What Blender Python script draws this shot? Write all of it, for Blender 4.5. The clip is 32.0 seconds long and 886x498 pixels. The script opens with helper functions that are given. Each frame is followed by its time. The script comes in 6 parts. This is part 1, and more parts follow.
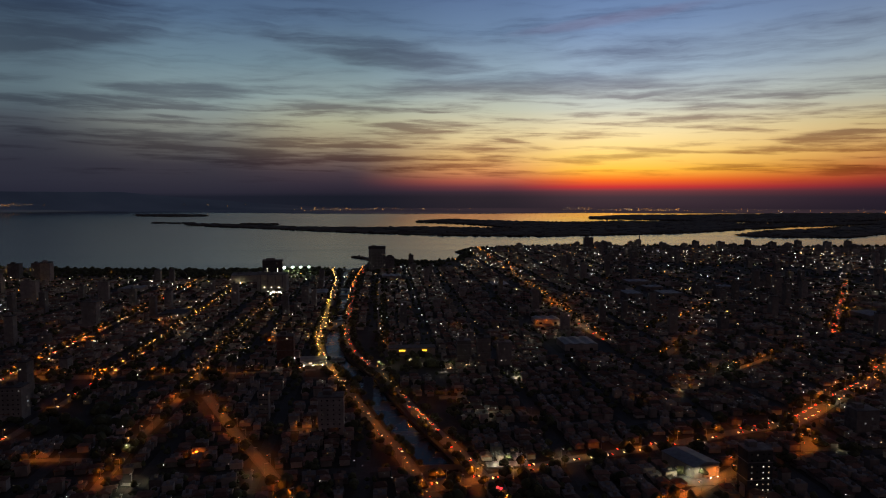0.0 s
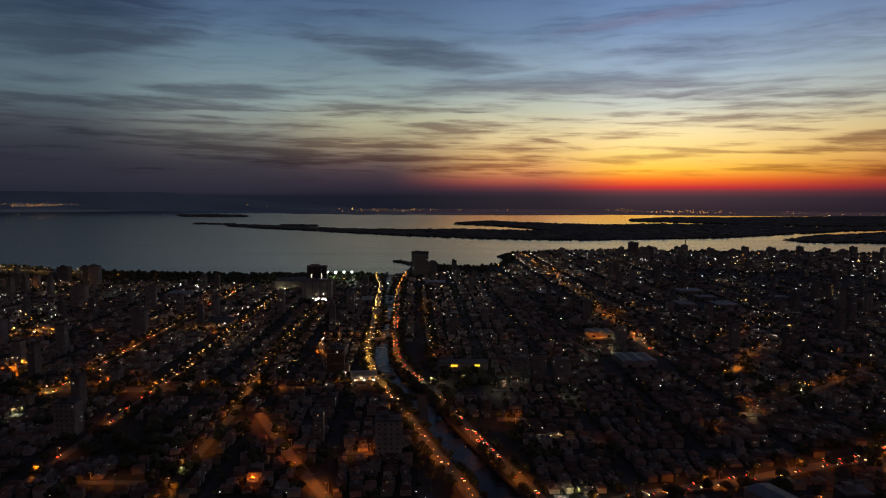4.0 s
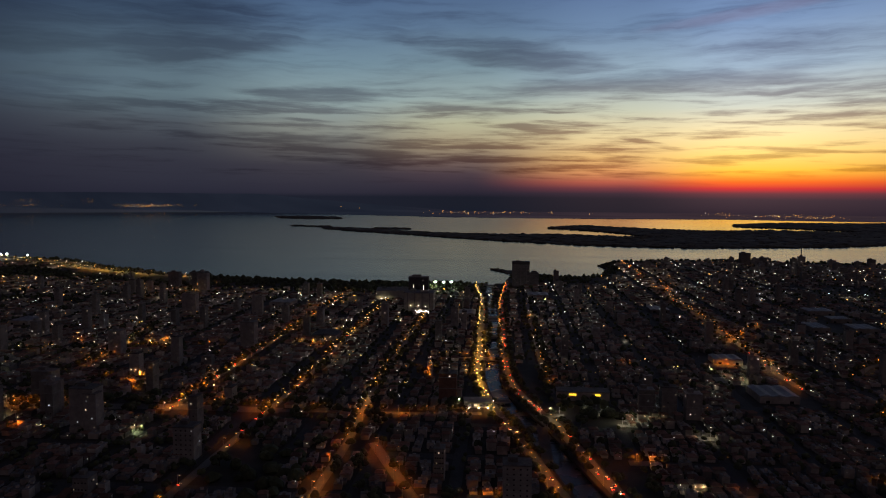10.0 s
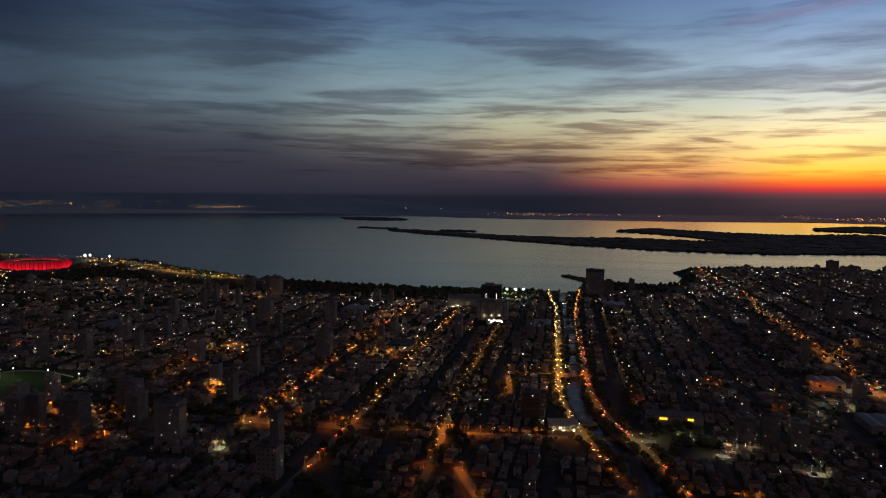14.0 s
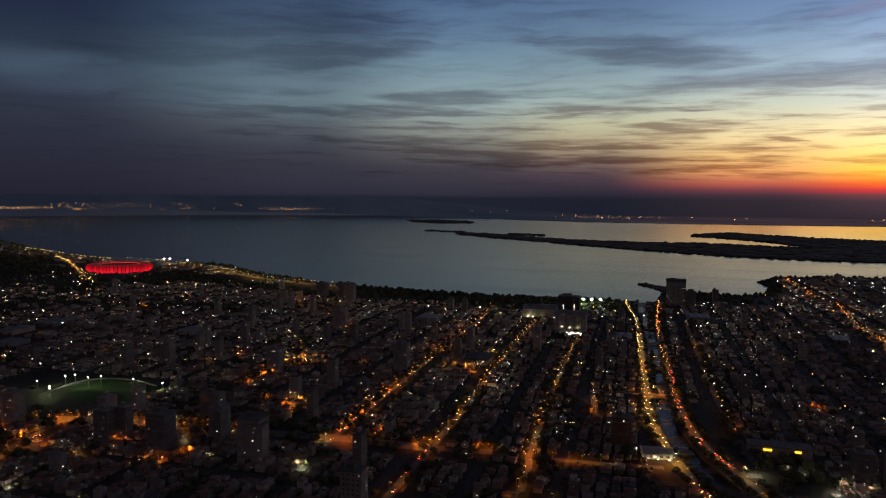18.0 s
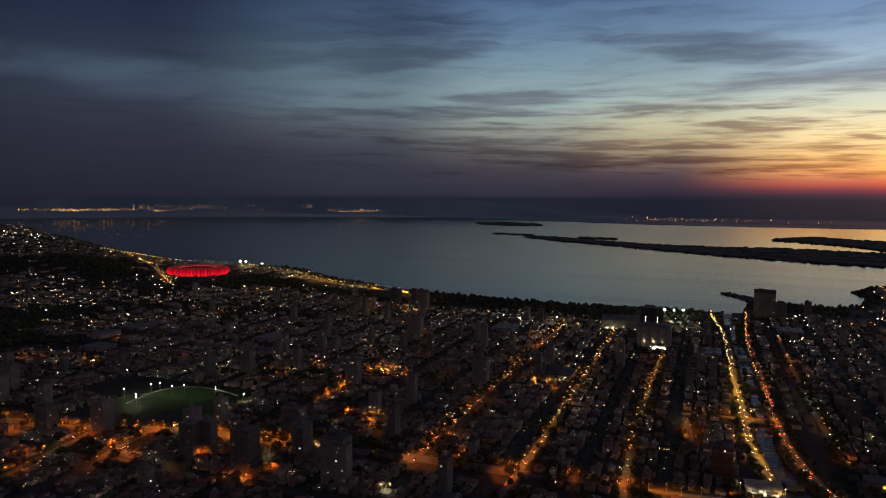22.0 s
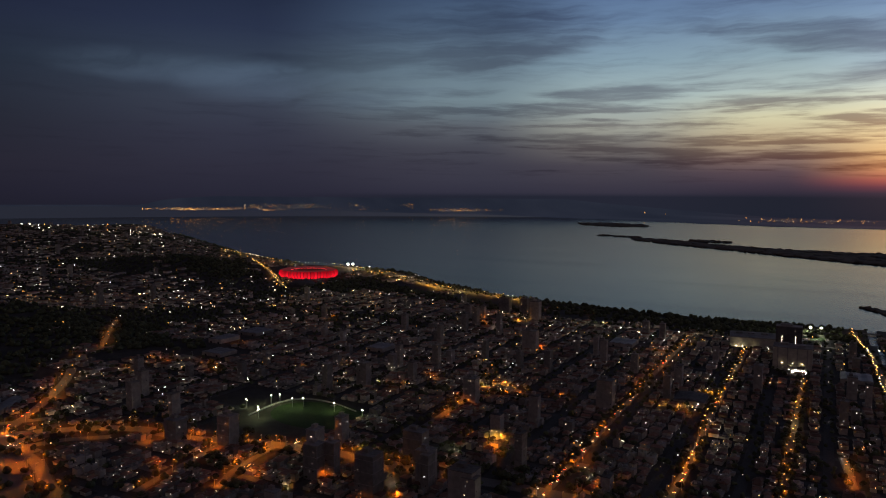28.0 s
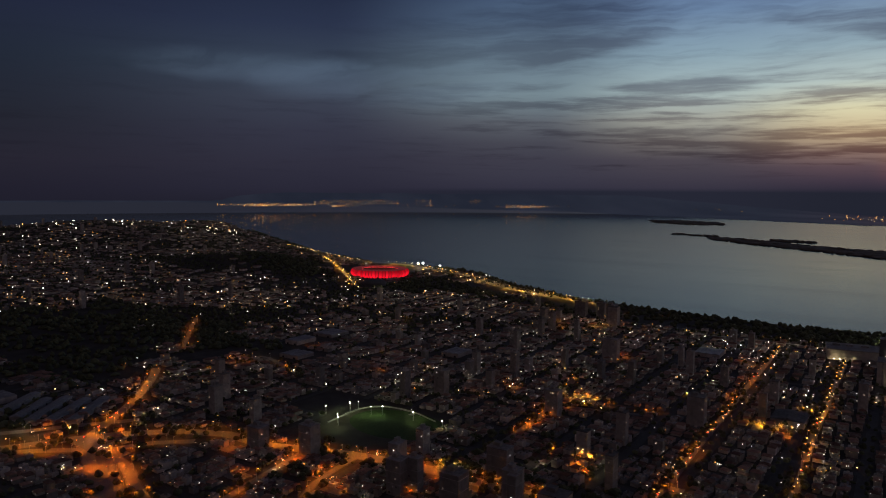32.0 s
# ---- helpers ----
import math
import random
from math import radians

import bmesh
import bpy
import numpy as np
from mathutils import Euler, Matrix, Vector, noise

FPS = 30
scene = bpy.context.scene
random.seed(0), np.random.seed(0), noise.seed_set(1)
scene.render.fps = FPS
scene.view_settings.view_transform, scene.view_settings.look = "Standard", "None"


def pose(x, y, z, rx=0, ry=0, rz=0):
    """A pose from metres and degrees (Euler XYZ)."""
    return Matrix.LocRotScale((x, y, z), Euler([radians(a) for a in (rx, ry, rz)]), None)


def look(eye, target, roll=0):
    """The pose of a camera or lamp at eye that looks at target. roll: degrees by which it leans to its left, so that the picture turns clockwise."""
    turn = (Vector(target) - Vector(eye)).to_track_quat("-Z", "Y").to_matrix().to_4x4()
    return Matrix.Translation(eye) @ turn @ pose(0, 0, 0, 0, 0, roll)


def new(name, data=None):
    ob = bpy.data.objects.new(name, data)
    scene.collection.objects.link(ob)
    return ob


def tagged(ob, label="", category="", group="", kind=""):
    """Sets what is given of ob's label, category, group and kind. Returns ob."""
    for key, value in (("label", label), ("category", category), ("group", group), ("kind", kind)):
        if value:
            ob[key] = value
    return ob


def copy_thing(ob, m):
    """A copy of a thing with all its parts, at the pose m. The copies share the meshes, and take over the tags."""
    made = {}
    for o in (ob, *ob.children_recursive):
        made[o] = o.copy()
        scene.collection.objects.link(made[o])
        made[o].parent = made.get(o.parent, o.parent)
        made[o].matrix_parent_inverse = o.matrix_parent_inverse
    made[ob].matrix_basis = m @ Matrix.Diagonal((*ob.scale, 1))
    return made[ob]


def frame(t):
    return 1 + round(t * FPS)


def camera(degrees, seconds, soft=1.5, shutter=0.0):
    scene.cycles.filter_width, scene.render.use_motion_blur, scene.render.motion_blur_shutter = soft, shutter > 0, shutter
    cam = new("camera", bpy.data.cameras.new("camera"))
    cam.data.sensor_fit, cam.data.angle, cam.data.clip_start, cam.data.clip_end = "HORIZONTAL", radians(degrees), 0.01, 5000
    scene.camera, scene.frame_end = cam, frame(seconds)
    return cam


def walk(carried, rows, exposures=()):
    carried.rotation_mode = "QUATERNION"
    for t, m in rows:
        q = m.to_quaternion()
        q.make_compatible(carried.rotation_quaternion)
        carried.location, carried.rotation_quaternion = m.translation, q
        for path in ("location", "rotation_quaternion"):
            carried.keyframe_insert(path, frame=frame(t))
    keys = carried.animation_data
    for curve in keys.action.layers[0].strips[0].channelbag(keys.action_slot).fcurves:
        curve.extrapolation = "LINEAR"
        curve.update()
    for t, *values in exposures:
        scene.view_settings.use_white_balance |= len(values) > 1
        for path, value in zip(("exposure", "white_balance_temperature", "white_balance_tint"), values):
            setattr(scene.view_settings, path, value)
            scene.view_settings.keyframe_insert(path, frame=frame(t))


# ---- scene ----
cam = camera(64.07, 32.0, soft=1.1)
# seconds, place in metres, heading to the left of +y, tilt, lean
ROWS = (
    (0, -0.00, -0.00, 110.00, 0.002, -4.506, -0.06),
    (1, -2.97, 3.48, 111.79, 0.692, -4.521, -0.03),
    (2, -6.03, 7.04, 113.48, 1.352, -4.525, 0.01),
    (3, -9.17, 10.66, 115.07, 2.016, -4.516, 0.04),
    (4, -12.29, 14.21, 116.73, 2.847, -4.509, 0.10),
    (5, -15.40, 17.68, 118.48, 3.882, -4.507, 0.17),
    (6, -18.71, 21.26, 120.14, 5.026, -4.495, 0.22),
    (7, -22.23, 24.96, 121.67, 6.217, -4.474, 0.25),
    (8, -25.81, 28.64, 123.20, 7.437, -4.456, 0.26),
    (9, -29.33, 32.17, 124.85, 8.671, -4.449, 0.28),
    (10, -32.86, 35.51, 126.58, 9.910, -4.452, 0.31),
    (11, -36.49, 38.64, 128.33, 11.148, -4.457, 0.34),
    (12, -40.21, 41.59, 130.06, 12.393, -4.462, 0.37),
    (13, -43.93, 44.47, 131.76, 13.661, -4.461, 0.39),
    (14, -47.58, 47.34, 133.42, 14.964, -4.452, 0.36),
    (15, -51.29, 50.23, 135.07, 16.283, -4.435, 0.33),
    (16, -55.21, 53.12, 136.75, 17.590, -4.413, 0.31),
    (17, -59.30, 55.96, 138.48, 18.883, -4.390, 0.31),
    (18, -63.33, 58.59, 140.30, 20.187, -4.372, 0.31),
    (19, -67.13, 60.94, 142.18, 21.514, -4.361, 0.29),
    (20, -70.97, 63.17, 144.02, 22.851, -4.353, 0.27),
    (21, -75.17, 65.50, 145.65, 24.175, -4.339, 0.25),
    (22, -79.72, 67.92, 147.11, 25.479, -4.321, 0.25),
    (23, -84.27, 70.19, 148.63, 26.778, -4.313, 0.24),
    (24, -88.55, 72.12, 150.38, 28.082, -4.325, 0.23),
    (25, -92.66, 73.81, 152.22, 29.394, -4.352, 0.21),
    (26, -96.82, 75.39, 153.99, 30.711, -4.388, 0.20),
    (27, -101.13, 76.91, 155.70, 32.029, -4.438, 0.21),
    (28, -105.58, 78.30, 157.56, 33.344, -4.515, 0.20),
    (29, -110.10, 79.53, 159.55, 34.654, -4.617, 0.19),
    (30, -114.60, 80.65, 161.48, 35.965, -4.722, 0.18),
    (31, -119.04, 81.70, 163.25, 37.279, -4.822, 0.19),
    (32, -123.44, 82.70, 164.95, 38.594, -4.918, 0.21),
)


def aim(x, y, z, heading, tilt, lean):
    h, v = radians(heading), radians(tilt)
    ahead = Vector((-math.sin(h) * math.cos(v), math.cos(h) * math.cos(v), math.sin(v)))
    return look((x, y, z), Vector((x, y, z)) + 100 * ahead, lean)


walk(cam, [(t, aim(*row)) for t, *row in ROWS], [(0, 0.0, 6500, 10), (13, 0.21, 6500, 10), (22, 0.4, 6600, 11), (32, 0.62, 6850, 14)])

rng = random.Random(7)


# ---- sky at dusk ----
def lin(r, g, b, k=1.0):
    def one(v):
        v /= 255
        return k * (v / 12.92 if v <= 0.04045 else ((v + 0.055) / 1.055) ** 2.4)
    return (one(r), one(g), one(b), 1.0)


class Tree:
    """Short calls for building a node tree."""

    def __init__(self, tree):
        self.tree = tree

    def node(self, kind, **inputs):
        n = self.tree.nodes.new(kind)
        for key, value in inputs.items():
            self.put(n, int(key[1:]), value)
        return n

    def put(self, n, slot, value):
        if isinstance(value, bpy.types.NodeSocket):
            self.tree.links.new(value, n.inputs[slot])
        else:
            n.inputs[slot].default_value = value

    def math(self, op, a, b=0.0, c=0.0):
        n = self.tree.nodes.new("ShaderNodeMath")
        n.operation = op
        for slot, value in enumerate((a, b, c)):
            self.put(n, slot, value)
        return n.outputs[0]

    def smooth(self, v, a, b, lo=0.0, hi=1.0):
        n = self.tree.nodes.new("ShaderNodeMapRange")
        n.interpolation_type = "SMOOTHSTEP"
        for slot, value in enumerate((v, a, b, lo, hi)):
            self.put(n, slot, value)
        return n.outputs[0]

    def mix(self, k, a, b, blend="MIX"):
        n = self.tree.nodes.new("ShaderNodeMix")
        n.data_type, n.blend_type = "RGBA", blend
        for slot, value in ((0, k), (6, a), (7, b)):
            self.put(n, slot, value)
        return n.outputs[2]

    def xyz(self, x, y, z=0.0):
        return self.node("ShaderNodeCombineXYZ", i0=x, i1=y, i2=z).outputs[0]

    def noise(self, vector, scale, detail=3.0, rough=0.5):
        n = self.tree.nodes.new("ShaderNodeTexNoise")
        for slot, value in (("Vector", vector), ("Scale", scale), ("Detail", detail), ("Roughness", rough)):
            self.put(n, slot, value)
        return n.outputs["Fac"]

    def ramp(self, fac, stops):
        n = self.tree.nodes.new("ShaderNodeValToRGB")
        self.put(n, 0, fac)
        el = n.color_ramp.elements
        while len(el) < len(stops):
            el.new(0.5)
        for e, (at, colour) in zip(el, stops):
            e.position, e.color = at, colour
        return n.outputs[0]


SKY = []


def sky_column(heading, strength, *stops):
    """The clear sky at one heading to the left of +y: height in degrees with its colour."""
    SKY.append((heading, strength, stops))


sky_column(-36, 1.02, (-2, 26, 24, 34), (-0.3, 38, 30, 42), (0.3, 70, 38, 48), (0.9, 135, 45, 45), (1.7, 165, 75, 50), (3, 205, 150, 85),
           (5, 195, 175, 125), (7, 172, 178, 165), (10, 140, 158, 172), (13, 108, 128, 158), (16, 92, 110, 148), (26, 45, 60, 98))
sky_column(-13, 1.14, (-2, 32, 27, 37), (-0.3, 64, 48, 54), (0.15, 104, 56, 60), (0.5, 196, 50, 50), (1, 240, 104, 34), (1.8, 255, 190, 62), (2.9, 250, 210, 112),
           (4.6, 240, 219, 162), (6.6, 196, 200, 186), (9.3, 152, 173, 190), (12.5, 115, 140, 174), (15.5, 92, 118, 158), (26, 45, 62, 100))
sky_column(-4, 1.02, (-2, 36, 32, 40), (-0.3, 44, 37, 44), (0.1, 62, 45, 54), (0.5, 112, 56, 62), (1, 178, 90, 70), (1.9, 222, 156, 96), (2.9, 228, 184, 116), (4.5, 226, 206, 154),
           (6.5, 192, 196, 174), (9, 148, 170, 182), (12.5, 108, 134, 164), (15.5, 88, 112, 150), (26, 40, 58, 94))
sky_column(8, 0.86, (-2, 27, 31, 42), (-0.25, 28, 31, 42), (0.05, 42, 39, 52), (0.7, 57, 49, 61), (1.6, 78, 64, 71), (2.6, 118, 99, 92),
           (4, 172, 157, 126), (5.6, 188, 188, 156), (7.6, 155, 174, 172), (10, 124, 150, 162), (13, 96, 122, 150), (16, 78, 103, 140), (26, 38, 54, 88))
sky_column(19, 0.88, (-2, 29, 33, 45), (-0.25, 30, 33, 45), (0.05, 45, 44, 57), (1, 54, 52, 63), (2.2, 64, 61, 69), (3.6, 98, 96, 94), (5.2, 140, 146, 138), (7.4, 142, 164, 166),
           (10, 116, 143, 157), (13, 90, 117, 146), (16, 72, 97, 133), (26, 34, 48, 80))
sky_column(31, 0.72, (-2, 31, 36, 49), (-0.25, 32, 36, 49), (0.05, 46, 47, 62), (1, 53, 54, 68), (2.2, 57, 58, 71), (3.6, 65, 68, 79), (5.2, 84, 92, 101), (7.4, 108, 130, 140),
           (10, 98, 122, 138), (13, 74, 97, 122), (16, 54, 74, 104), (26, 28, 40, 68))
sky_column(48, 0.52, (-2, 30, 32, 44), (0, 45, 46, 63), (2, 52, 53, 70), (4.5, 57, 61, 79), (7, 64, 73, 91), (9.5, 60, 75, 94), (12.5, 46, 58, 84), (16, 35, 46, 71), (26, 22, 30, 54))
sky_column(72, 0.6, (-2, 30, 31, 44), (0, 34, 34, 48), (2, 39, 39, 52), (5, 36, 40, 52), (9, 34, 43, 58), (12.5, 34, 42, 63), (16, 30, 36, 58),
           (26, 18, 24, 44))
# heading, height, half length, half thickness, slope, weight of the cloud streaks
BROAD_CLOUDS = (
    (-22.0, 10.2, 12.0, 1.8, 0.05, 0.28), (15.0, 9.2, 9.0, 1.6, 0.02, 0.22), (-6.0, 12.6, 8.0, 0.9, 0.05, 0.26), (2.0, 7.2, 13.0, 0.9, 0.0, 0.26), (-15.0, 5.4, 12.0, 0.8, 0.0, 0.26),
    (-26.0, 7.6, 9.0, 0.9, 0.02, 0.3), (10.0, 4.9, 13.0, 0.7, 0.0, 0.28),
)
HIGH_CLOUDS = (
    (5.1, 10.8, 6.6, 1.1, -0.15, 0.75), (3.8, 10.8, 3.0, 0.95, -0.15, 0.7), (28.1, 11.0, 5.4, 1.1, 0.16, 0.8), (33.0, 12.2, 8.0, 2.0, 0.1, 0.55), (7.7, 11.9, 2.5, 0.65, -0.16, 0.45), (32.5, 10.9, 9.1, 0.6, 0.11, 0.7),
    (20.6, 12.1, 5.1, 0.5, 0.07, 0.35), (38.0, 10.4, 10.5, 0.65, 0.06, 0.65), (24.0, 12.6, 4.4, 0.5, 0.17, 0.4), (11.5, 10.4, 3.4, 0.5, 0.09, 0.3), (17.0, 14.6, 9.0, 1.0, -0.1, 0.22),
)
MIDDLE_CLOUDS = (
    (-8.2, 8.4, 8.6, 0.95, -0.03, 0.65), (-8.3, 7.7, 4.6, 0.65, 0.02, 0.5), (19.4, 7.6, 3.9, 0.65, 0.01, 0.68), (26.3, 6.5, 6.2, 0.42, 0.05, 0.7), (13.3, 6.7, 7.8, 0.28, 0.03, 0.75),
    (6.9, 6.7, 3.6, 0.28, 0.08, 0.5), (31.6, 7.7, 2.2, 0.42, 0.08, 0.5), (0.6, 6.6, 5.7, 0.28, 0.02, 0.5), (-23.6, 7.1, 4.3, 0.33, -0.04, 0.6), (-21.2, 6.4, 5.4, 0.37, -0.02, 0.45),
    (41.0, 7.2, 4.2, 0.56, 0.07, 0.6), (31.8, 6.4, 7.8, 0.37, 0.04, 0.6), (32.7, 6.6, 8.7, 0.23, -0.01, 0.65), (39.3, 7.9, 2.1, 0.42, 0.07, 0.45), (45.0, 6.9, 5.6, 0.37, 0.03, 0.4),
)
LOW_CLOUDS = (
    (1.1, 5.0, 4.1, 0.33, -0.06, 0.65), (0.7, 5.7, 1.6, 0.19, -0.03, 0.5), (23.1, 5.4, 4.0, 0.28, 0.05, 0.5), (24.1, 4.3, 3.7, 0.37, 0.01, 0.6), (13.2, 4.0, 4.7, 0.42, -0.02, 0.75),
    (-6.1, 4.0, 2.1, 0.19, -0.21, 0.5), (-29.2, 3.9, 2.9, 0.47, 0.04, 0.65), (-13.5, 4.5, 4.4, 0.14, -0.04, 0.4), (-20.4, 4.9, 3.4, 0.19, -0.06, 0.35), (25.1, 4.0, 7.0, 0.37, -0.05, 0.4),
)
EVENING_STREAKS = (
    (8.6, 2.8, 8.6, 0.56, -0.01, 0.7), (19.7, 3.3, 4.1, 0.37, -0.02, 0.65), (3.8, 3.7, 5.2, 0.19, -0.02, 0.45), (-0.8, 1.9, 5.2, 0.33, -0.03, 0.55), (-28.4, 3.1, 5.8, 0.28, -0.01, 0.6),
    (-16.1, 3.3, 3.4, 0.14, -0.06, 0.55), (-12.4, 2.7, 4.1, 0.23, 0.03, 0.6), (-9.8, 1.6, 2.1, 0.19, 0.04, 0.6), (-23.1, 1.8, 4.2, 0.19, 0.01, 0.45), (-8.4, 1.0, 2.1, 0.14, -0.06, 0.4),
    (-29.8, 1.5, 5.1, 0.37, -0.04, 0.5),
)

world = bpy.data.worlds.new("dusk_sky")
scene.world = world
world.use_nodes = True
world.node_tree.nodes.clear()
w = Tree(world.node_tree)
ray = w.node("ShaderNodeSeparateXYZ", i0=w.node("ShaderNodeTexCoord").outputs["Generated"]).outputs
heading = w.math("MULTIPLY", w.math("ARCTAN2", w.math("MULTIPLY", ray[0], -1.0), ray[1]), 57.2958)
height = w.math("MULTIPLY", w.math("ARCSINE", ray[2]), 57.2958)
sky = None
for at, gain, stops in SKY:
    band = w.ramp(w.math("DIVIDE", w.math("ADD", height, 2.0), 28.0), [((e + 2) / 28, lin(*c, gain)) for e, *c in stops])
    sky = band if sky is None else w.mix(w.smooth(heading, before, at), sky, band)
    before = at
sky = w.mix(w.smooth(heading, 80.0, 150.0), sky, lin(76, 67, 76))
sky = w.mix(w.smooth(heading, -40.0, -95.0), sky, lin(74, 65, 72))
sky = w.mix(w.smooth(height, 26.0, 70.0), sky, lin(38, 40, 50))
bend = w.math("SUBTRACT", w.noise(w.xyz(w.math("MULTIPLY", heading, 0.09), w.math("MULTIPLY", height, 0.35)), 1.0, 3.0), 0.5)
bend2 = w.math("SUBTRACT", w.noise(w.xyz(w.math("MULTIPLY", heading, 0.3), w.math("MULTIPLY", height, 0.5), 4.0), 1.0, 3.0), 0.5)
lift = w.math("MULTIPLY_ADD", w.math("MULTIPLY", bend, w.smooth(height, 0.0, 12.0)), 1.1, w.math("MULTIPLY_ADD", w.math("MULTIPLY", bend2, w.smooth(height, 2.0, 12.0)), 0.8, height))
# the cloud sheet lies level overhead: its streaks crowd towards the horizon
depth = w.math("ADD", w.math("MAXIMUM", ray[2], 0.0), 0.035)
sheet_x = w.math("DIVIDE", ray[0], depth)
sheet_y = w.math("MULTIPLY_ADD", bend2, 0.7, w.math("MULTIPLY_ADD", w.math("DIVIDE", ray[0], depth), 0.12, w.math("DIVIDE", ray[1], depth)))
wisps = w.noise(w.xyz(w.math("MULTIPLY", sheet_x, 0.3), w.math("MULTIPLY", sheet_y, 0.75), 2.0), 1.0, 5.0, 0.55)
fine = w.noise(w.xyz(w.math("MULTIPLY", sheet_x, 0.55), w.math("MULTIPLY", sheet_y, 1.5), 7.0), 1.0, 5.0, 0.55)
strand = w.noise(w.xyz(w.math("MULTIPLY", heading, 0.09), w.math("MULTIPLY_ADD", heading, 0.03, w.math("MULTIPLY", lift, 0.9)), 11.0), 1.0, 7.0, 0.58)
body = None
for at, up, long, thick, slope, weight in BROAD_CLOUDS + HIGH_CLOUDS + MIDDLE_CLOUDS + LOW_CLOUDS + EVENING_STREAKS:
    long *= 1.25
    dx = w.math("MULTIPLY_ADD", heading, 1 / long, -at / long)
    dy = w.math("MULTIPLY_ADD", lift, 1 / thick, w.math("MULTIPLY_ADD", heading, slope / thick, -(up + slope * at) / thick))
    one = w.math("MULTIPLY", w.smooth(w.math("MULTIPLY_ADD", dx, dx, w.math("MULTIPLY", dy, dy)), 2.4, 0.0), weight)
    body = one if body is None else w.math("MAXIMUM", body, one)
# the bodies thicken where the strands of the sheet do, and fray where they thin out
thread = w.noise(w.xyz(w.math("MULTIPLY", heading, 0.16), w.math("MULTIPLY_ADD", heading, -0.04, w.math("MULTIPLY", lift, 2.1)), 17.0), 1.0, 5.0, 0.6)
grain = w.math("MULTIPLY_ADD", strand, 0.48, w.math("MULTIPLY_ADD", thread, 0.3, w.math("MULTIPLY", fine, 0.22)))
grain = w.math("MULTIPLY_ADD", grain, 1.2, -0.1)
grain = w.math("MULTIPLY_ADD", w.math("MULTIPLY_ADD", thread, 0.95, -0.475), w.smooth(height, 9.0, 5.5), grain)
cover = w.math("MULTIPLY", w.smooth(w.math("MULTIPLY_ADD", body, 0.38, grain), 0.48, 0.86), 0.88)
cover = w.math("MULTIPLY", cover, w.smooth(height, 0.3, 2.0))
sun_x, sun_y = w.math("DIVIDE", w.math("SUBTRACT", heading, -14.0), 9.0), w.math("DIVIDE", w.math("SUBTRACT", height, 2.0), 2.4)
cover = w.math("MULTIPLY", cover, w.smooth(w.math("ADD", w.math("MULTIPLY", sun_x, sun_x), w.math("MULTIPLY", sun_y, sun_y)), 0.0, 1.6, 0.72, 1.0))
cover = w.math("MULTIPLY", cover, w.smooth(heading, 50.0, 22.0, 0.3, 1.0))
shade = w.mix(w.smooth(height, 2.0, 9.0), w.mix(w.smooth(heading, 2.0, 22.0), (0.36, 0.25, 0.27, 1), (0.5, 0.47, 0.52, 1)), (0.42, 0.385, 0.44, 1))
sky = w.mix(1.0, sky, (1.02, 1.0, 1.01, 1.0), "MULTIPLY")
sky = w.mix(cover, sky, w.mix(1.0, sky, shade, "MULTIPLY"))
for at, up, long, thick in ((43.0, 8.2, 8.0, 1.4), (54.0, 9.2, 7.0, 0.9)):
    dx, dy = w.math("DIVIDE", w.math("SUBTRACT", heading, at), long), w.math("DIVIDE", w.math("SUBTRACT", lift, up), thick)
    r2 = w.math("ADD", w.math("MULTIPLY", dx, dx), w.math("MULTIPLY", dy, dy))
    sky = w.mix(w.math("MULTIPLY", w.math("MULTIPLY", w.smooth(r2, 2.5, 0.0), w.smooth(wisps, 0.35, 0.65)), 0.16), sky, lin(96, 119, 143))
# a rosy streak high over the afterglow
dx, dy = w.math("DIVIDE", w.math("SUBTRACT", heading, -13.0), 8.0), w.math("DIVIDE", w.math("SUBTRACT", w.math("MULTIPLY_ADD", w.math("ADD", heading, 13.0), 0.11, height), 13.1), 0.5)
r2 = w.math("ADD", w.math("MULTIPLY_ADD", fine, 1.6, -0.8), w.math("ADD", w.math("MULTIPLY", dx, dx), w.math("MULTIPLY", dy, dy)))
sky = w.mix(w.math("MULTIPLY", w.smooth(r2, 1.5, 0.0), 0.26), sky, lin(130, 102, 122))
back = w.node("ShaderNodeBackground", i0=sky, i1=1.0)
w.tree.links.new(back.outputs[0], w.node("ShaderNodeOutputWorld").inputs[0])


# ---- materials ----
def shader(name, base, rough=0.8, metal=0.0):
    m = bpy.data.materials.new(name)
    m.use_nodes = True
    b = m.node_tree.nodes["Principled BSDF"]
    b.inputs["Base Color"].default_value = (*base[:3], 1)
    b.inputs["Roughness"].default_value, b.inputs["Metallic"].default_value = rough, metal
    return m, Tree(m.node_tree), b


